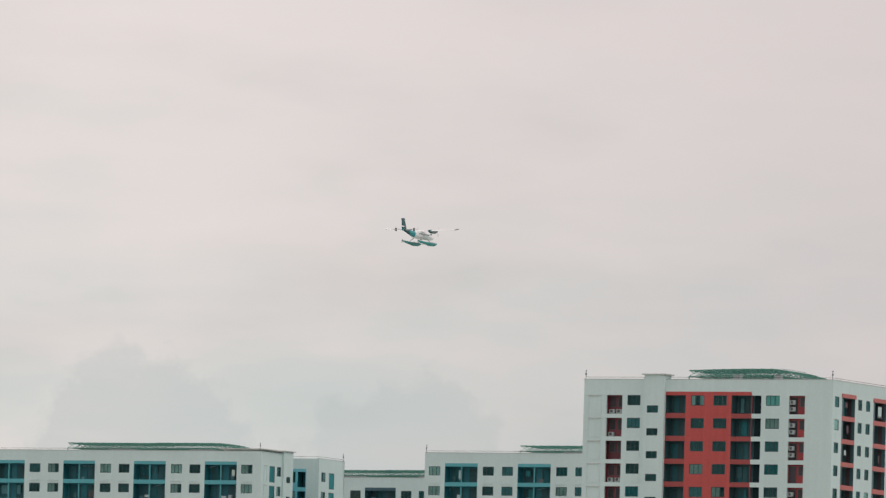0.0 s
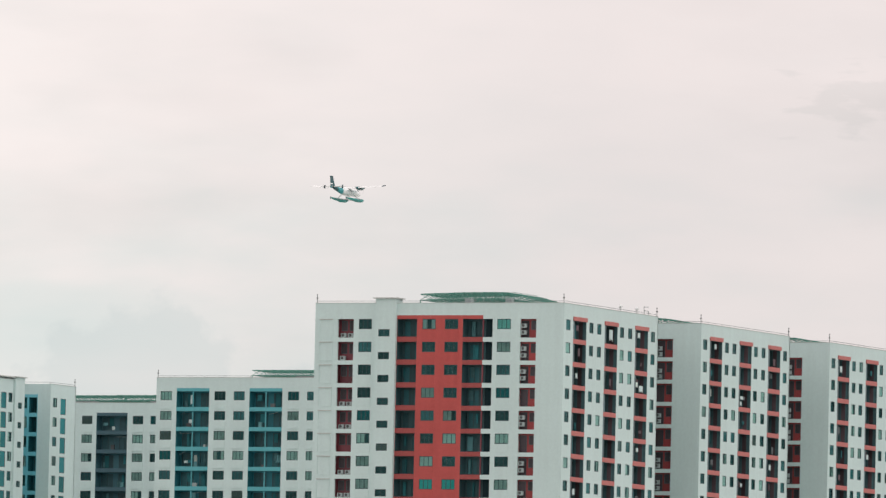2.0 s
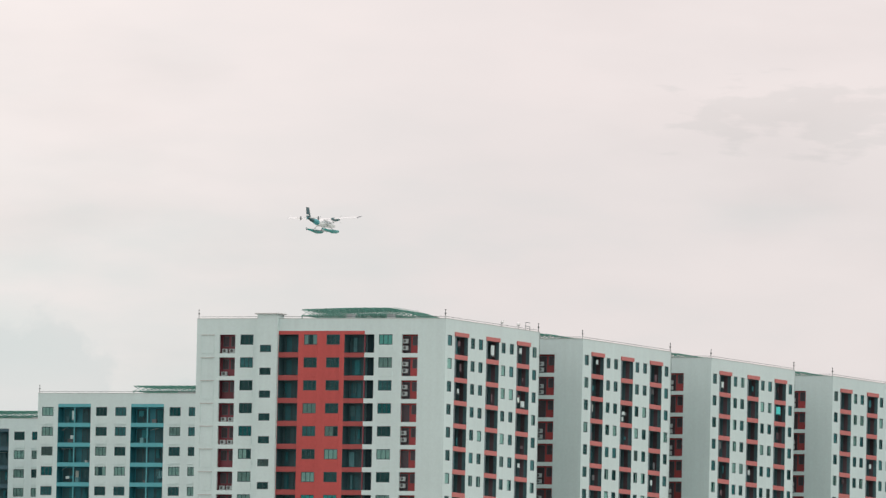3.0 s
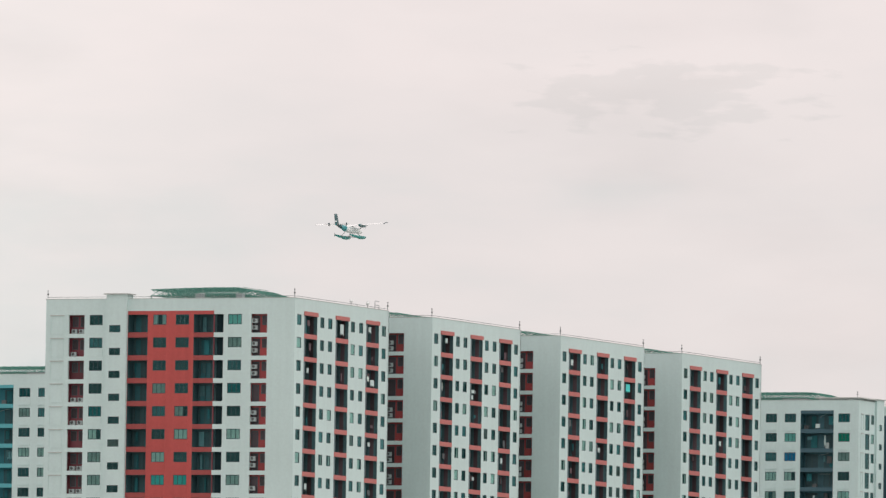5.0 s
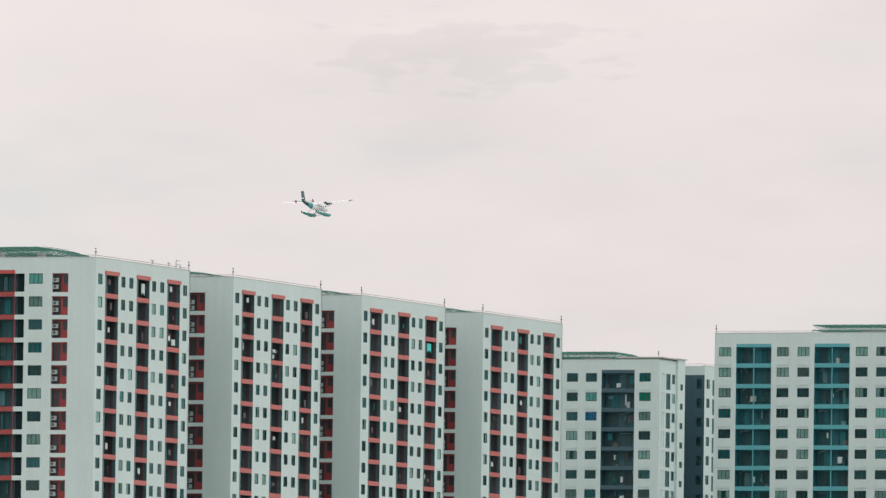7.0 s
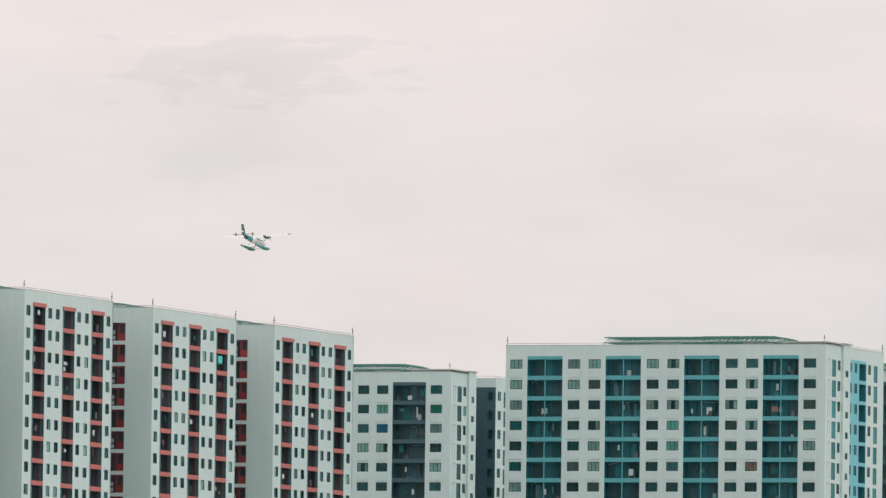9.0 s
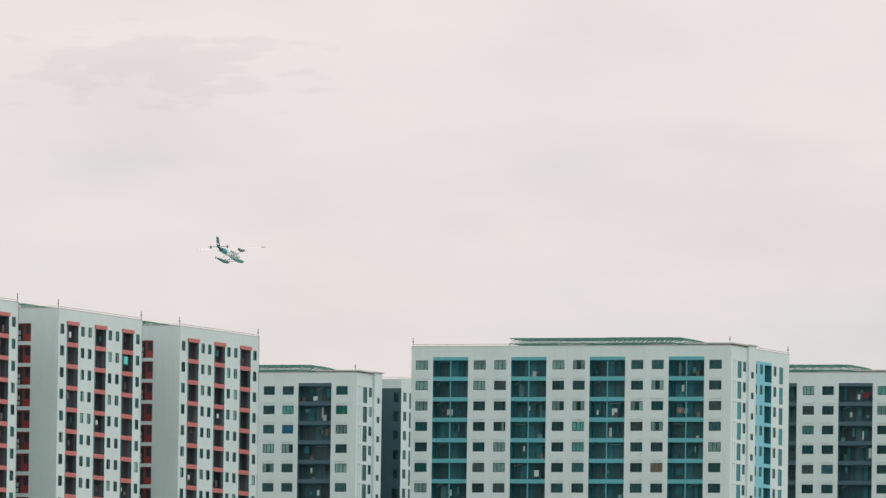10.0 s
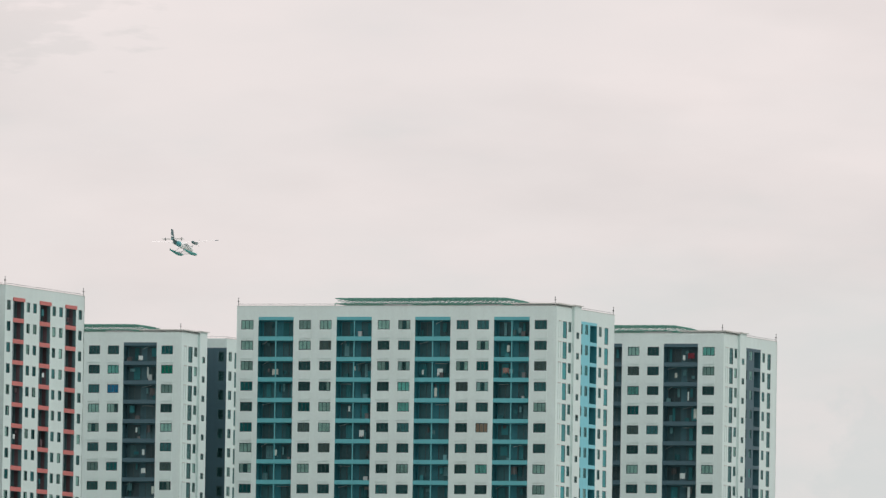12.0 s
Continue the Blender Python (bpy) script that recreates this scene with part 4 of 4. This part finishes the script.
    for s, row, drop, w, h, mat in ((41.0, 1, 1.7, 0.8, 0.4, WHITECLOTH), (28.3, 1, 1.6, 0.7, 0.4, WHITECLOTH), (42.6, 0, 0.7, 0.5, 1.0, CURTAIN)):
        laundry(TOWERS[0], front, s, row, drop, w, h, mat, 0.7)
    # dull washing, poles and boxes all over the bays
    rng = random.Random(77)
    for tower, bays, rows in ((TOWERS[4], range(4), 9), (TOWERS[2], (0, 1), 6), (TOWERS[0], range(1, 4), 2), (TOWERS[3], (3,), 9), (TOWERS[5], (3,), 9), (TOWERS[1], (2,), 5)):
        for k in bays:
            for row in range(rows):
                o = 3.27 + 11.73 * k
                for _ in range(rng.choice((0, 1, 1, 2))):
                    laundry(tower, front, round(o + 0.3 + 4.2 * rng.random(), 2), row, rng.choice((0.25, 0.5, 1.0, 1.3)), rng.choice((0.3, 0.5, 0.8)), rng.choice((0.5, 0.9, 1.2)), rng.choice((DULL, VEIL, VEIL, DULL, GREYCLOTH)), 1.2)
                if rng.random() < 0.4:
                    pole(tower, front, o + rng.choice((0.4, 2.9)), row, rng)
                if rng.random() < 0.5:
                    crate(tower, front, round(o + 0.3 + 4.2 * rng.random(), 2), row, 2.30, rng)
    for tower in (HEAD, *ROW):
        for o in (3.0, 13.2, 23.2):
            for row in range(10):
                if rng.random() < 0.55:
                    laundry(tower, flank, round(o + 0.9 + 2.4 * rng.random(), 2), row, rng.choice((0.25, 0.5, 0.9, 1.2)), rng.choice((0.3, 0.5, 0.7)), rng.choice((0.5, 0.8, 1.1)), rng.choice((GREYCLOTH, VEIL, DARKRED, DARKRED)), 0.6)
    dish(HEAD, W - 0.2, 24.0)
    dish(HEAD, W - 0.2, 18.6)
    stand(HEAD, W - 0.2, 26.4)


clutter()


# ---- the seaplane ----
def ring(x, y, z, ry, rz, n=14, flat=1.0):
    return [(x, y + ry * math.cos(2 * math.pi * i / n), z + rz * math.sin(2 * math.pi * i / n) * (flat if math.sin(2 * math.pi * i / n) < 0 else 1)) for i in range(n)]


def seaplane():
    plane = new("seaplane")
    tagged(plane, "white twin-engined seaplane with teal tail and floats in flight", "seaplane")
    sh = Shape()
    rings = [ring(x, 0, z, a, b) for x, z, a, b in ((6.6, -0.35, 0.12, 0.12), (6.1, -0.3, 0.45, 0.42), (5.2, -0.15, 0.68, 0.65), (4.2, 0.0, 0.8, 0.85), (3.0, 0.05, 0.84, 0.92),
             (-1.5, 0.05, 0.84, 0.92), (-3.2, 0.15, 0.7, 0.8), (-5.5, 0.42, 0.42, 0.5), (-7.6, 0.7, 0.2, 0.25), (-8.4, 0.82, 0.06, 0.1))]
    sh.loft(rings, PLANEWHITE, lambda a, i: PLANETEAL if a >= 7 else PLANEAQUA if a == 6 else PLANEWHITE)
    part("fuselage", sh.mesh("fuselage", True), plane, None, "white fuselage with a teal rear")
    # cockpit and cabin glazing
    sh = Shape()
    for side in (-1, 1):
        for i in range(6):
            x = 2.4 - i * 0.85
            sh.box(x, x + 0.45, side * 0.84 - 0.02, side * 0.84 + 0.02, 0.15, 0.5, CABINGLASS)
    sh.box(4.25, 4.95, -0.6, 0.6, 0.42, 0.72, PLANENAVY)
    part("glazing", sh.mesh("glazing"), plane)

    def foil(chord, thick, n=12):
        out = []
        for i in range(n):
            g = 2 * math.pi * i / n
            x = 0.5 + 0.5 * math.cos(g)
            out.append((-chord * (1 - x), thick * math.sin(g) * (0.35 + 0.65 * x)))
        return out

    sh = Shape()
    spans = [-9.9, -9.45, -9.4, 0, 9.4, 9.45, 9.9]
    sh.loft([[(1.6 + x * (0.9 if abs(y) > 9.8 else 1), y, 1.3 + abs(y) * 0.045 + z + 0.13 * x + 0.2 * min(0, x + 1.2)) for x, z in foil(1.98, 0.11)] for y in spans], WINGWHITE,
            lambda a, i: PLANENAVY if a == 0 else WINGWHITE)
    part("wing", sh.mesh("wing", True), plane, None, "white wing with one navy tip")
    sh = Shape()
    sh.loft([[(-6.35 - k * 1.35 + x * (1 - 0.36 * k), yy, 0.6 + 2.93 * k) for x, yy in foil(2.6, 0.13)] for k in (0, 0.14, 0.30, 0.40, 1.0)], PLANETEAL, lambda a, i: PLANEAQUA if a == 0 else PLANEWHITE if a == 2 and 3 <= i <= 8 else PLANETEAL)
    part("fin", sh.mesh("fin", True), plane, None, "tall teal fin")
    sh = Shape()
    sh.loft([[(-6.9 + x, y, 0.95 + z) for x, z in foil(1.5, 0.08)] for y in (-3.15, 0, 3.15)], PLANEWHITE)
    part("tailplane", sh.mesh("tailplane", True), plane)
    for y in (-2.45, 2.45):
        sh = Shape()
        sh.loft([[(-6.9 + x, y + yy, 0.55 + 0.8 * k) for x, yy in foil(0.85, 0.08)] for k in (0, 1)], PLANENAVY)
        part("finlet", sh.mesh("finlet", True), plane)
    props = []
    for y in (-2.8, 2.8):
        sh = Shape()
        sh.loft([ring(x, y, z, a, b, 10) for x, z, a, b in ((3.15, 1.15, 0.17, 0.2), (2.6, 1.08, 0.36, 0.42), (1.6, 1.02, 0.42, 0.48), (0.2, 1.02, 0.38, 0.42), (-0.9, 1.1, 0.16, 0.2))],
                ENGINETEAL)
        part("engine", sh.mesh("engine", True), plane)
        sh = Shape()
        sh.bar((0.0, 0, 0), (0.4, 0, 0), 0.16, PLANENAVY, 8)
        for k in range(3):
            g = 2 * math.pi * k / 3
            sh.bar((0.12, 0.1 * math.cos(g), 0.1 * math.sin(g)), (0.12, 1.28 * math.cos(g), 1.28 * math.sin(g)), 0.025, CASING, 4)
        pr = part("propeller", sh.mesh("propeller"), plane, Matrix.Translation((3.15, y, 1.15)))
        props.append((pr, y))
    for y in (-2.15, 2.15):
        sh = Shape()
        sh.loft([ring(x, y, z, a, b, 12, 1.25) for x, z, a, b in ((4.75, -2.08, 0.05, 0.06), (4.3, -2.15, 0.26, 0.24), (3.3, -2.25, 0.42, 0.38), (0.6, -2.28, 0.46, 0.44), (0.0, -2.25, 0.44, 0.34),
                 (-2.5, -2.1, 0.32, 0.26), (-4.7, -1.92, 0.08, 0.1))], FLOATTEAL)
        fl = part("float", sh.mesh("float", True), plane, None, "teal float")
        fl.location.z = 0.4
        sh = Shape()
        sh.box(-4.75, -4.5, y - 0.03, y + 0.03, -2.35, -1.6, PLANENAVY)
        part("rudder", sh.mesh("rudder"), fl)
        for x in (-1.6, 2.6):
            sh = Shape()
            sh.bar((x, y, -1.95), (x * 0.85, y * 0.4, -0.7), 0.07, STEEL, 6)
            part("strut", sh.mesh("strut"), plane)
        sh = Shape()
        sh.bar((0.9, math.copysign(0.8, y), -0.55), (0.8, y * 1.9, 1.2), 0.07, PLANEWHITE, 6)
        part("wing_strut", sh.mesh("wing_strut"), plane)
    sh = Shape()
    for x in (-1.6, 2.6):
        sh.bar((x, -2.15, -1.85), (x, 2.15, -1.85), 0.06, STEEL, 6)
    part("spreader_bar", sh.mesh("spreader_bar"), plane)
    return plane, props


plane, props = seaplane()
# seconds, bearing and height in degrees from the eye
FLIGHT = [(0.0, -3.276, 3.814), (0.5, -3.015, 3.773), (1.0, -2.750, 3.741), (1.5, -2.502, 3.703), (2.0, -2.246, 3.673), (2.5, -1.997, 3.634), (3.0, -1.754, 3.603),
          (5.0, -0.821, 3.482), (5.5, -0.598, 3.456), (6.0, -0.379, 3.437), (6.5, -0.169, 3.423), (8.5, 0.630, 3.334), (9.0, 0.811, 3.301), (9.5, 0.994, 3.278),
          (10.0, 1.170, 3.244), (10.5, 1.347, 3.203), (11.0, 1.516, 3.161), (11.5, 1.679, 3.120), (12.0, 1.840, 3.082)]


ATTITUDE = [(0.0, 0.8, 0.0), (3.0, 0.0, -0.6), (5.5, -0.6, 0.0), (9.0, -1.5, 3.2), (12.0, -0.5, 4.9)]  # seconds, bank, nose-down


def motions():
    rows = []
    for t, az, el in FLIGHT:
        far = 2612 + 39.4 * t
        a, e = radians(az), radians(el)
        bank, dip = (float(np.interp(t, [r[0] for r in ATTITUDE], [r[k] for r in ATTITUDE])) for k in (1, 2))
        rows.append((t, pose(far * math.sin(a), far * math.cos(a), EYE + far * math.tan(e), 0, 0, 64.8) @ pose(0, 0, 0, bank, dip, 0)))
    walk(plane, rows)
    for prop, y in props:
        walk(prop, [(0.1 * i, pose(3.15, y, 1.15, 80 * i, 0, 0)) for i in range(121)])


motions()
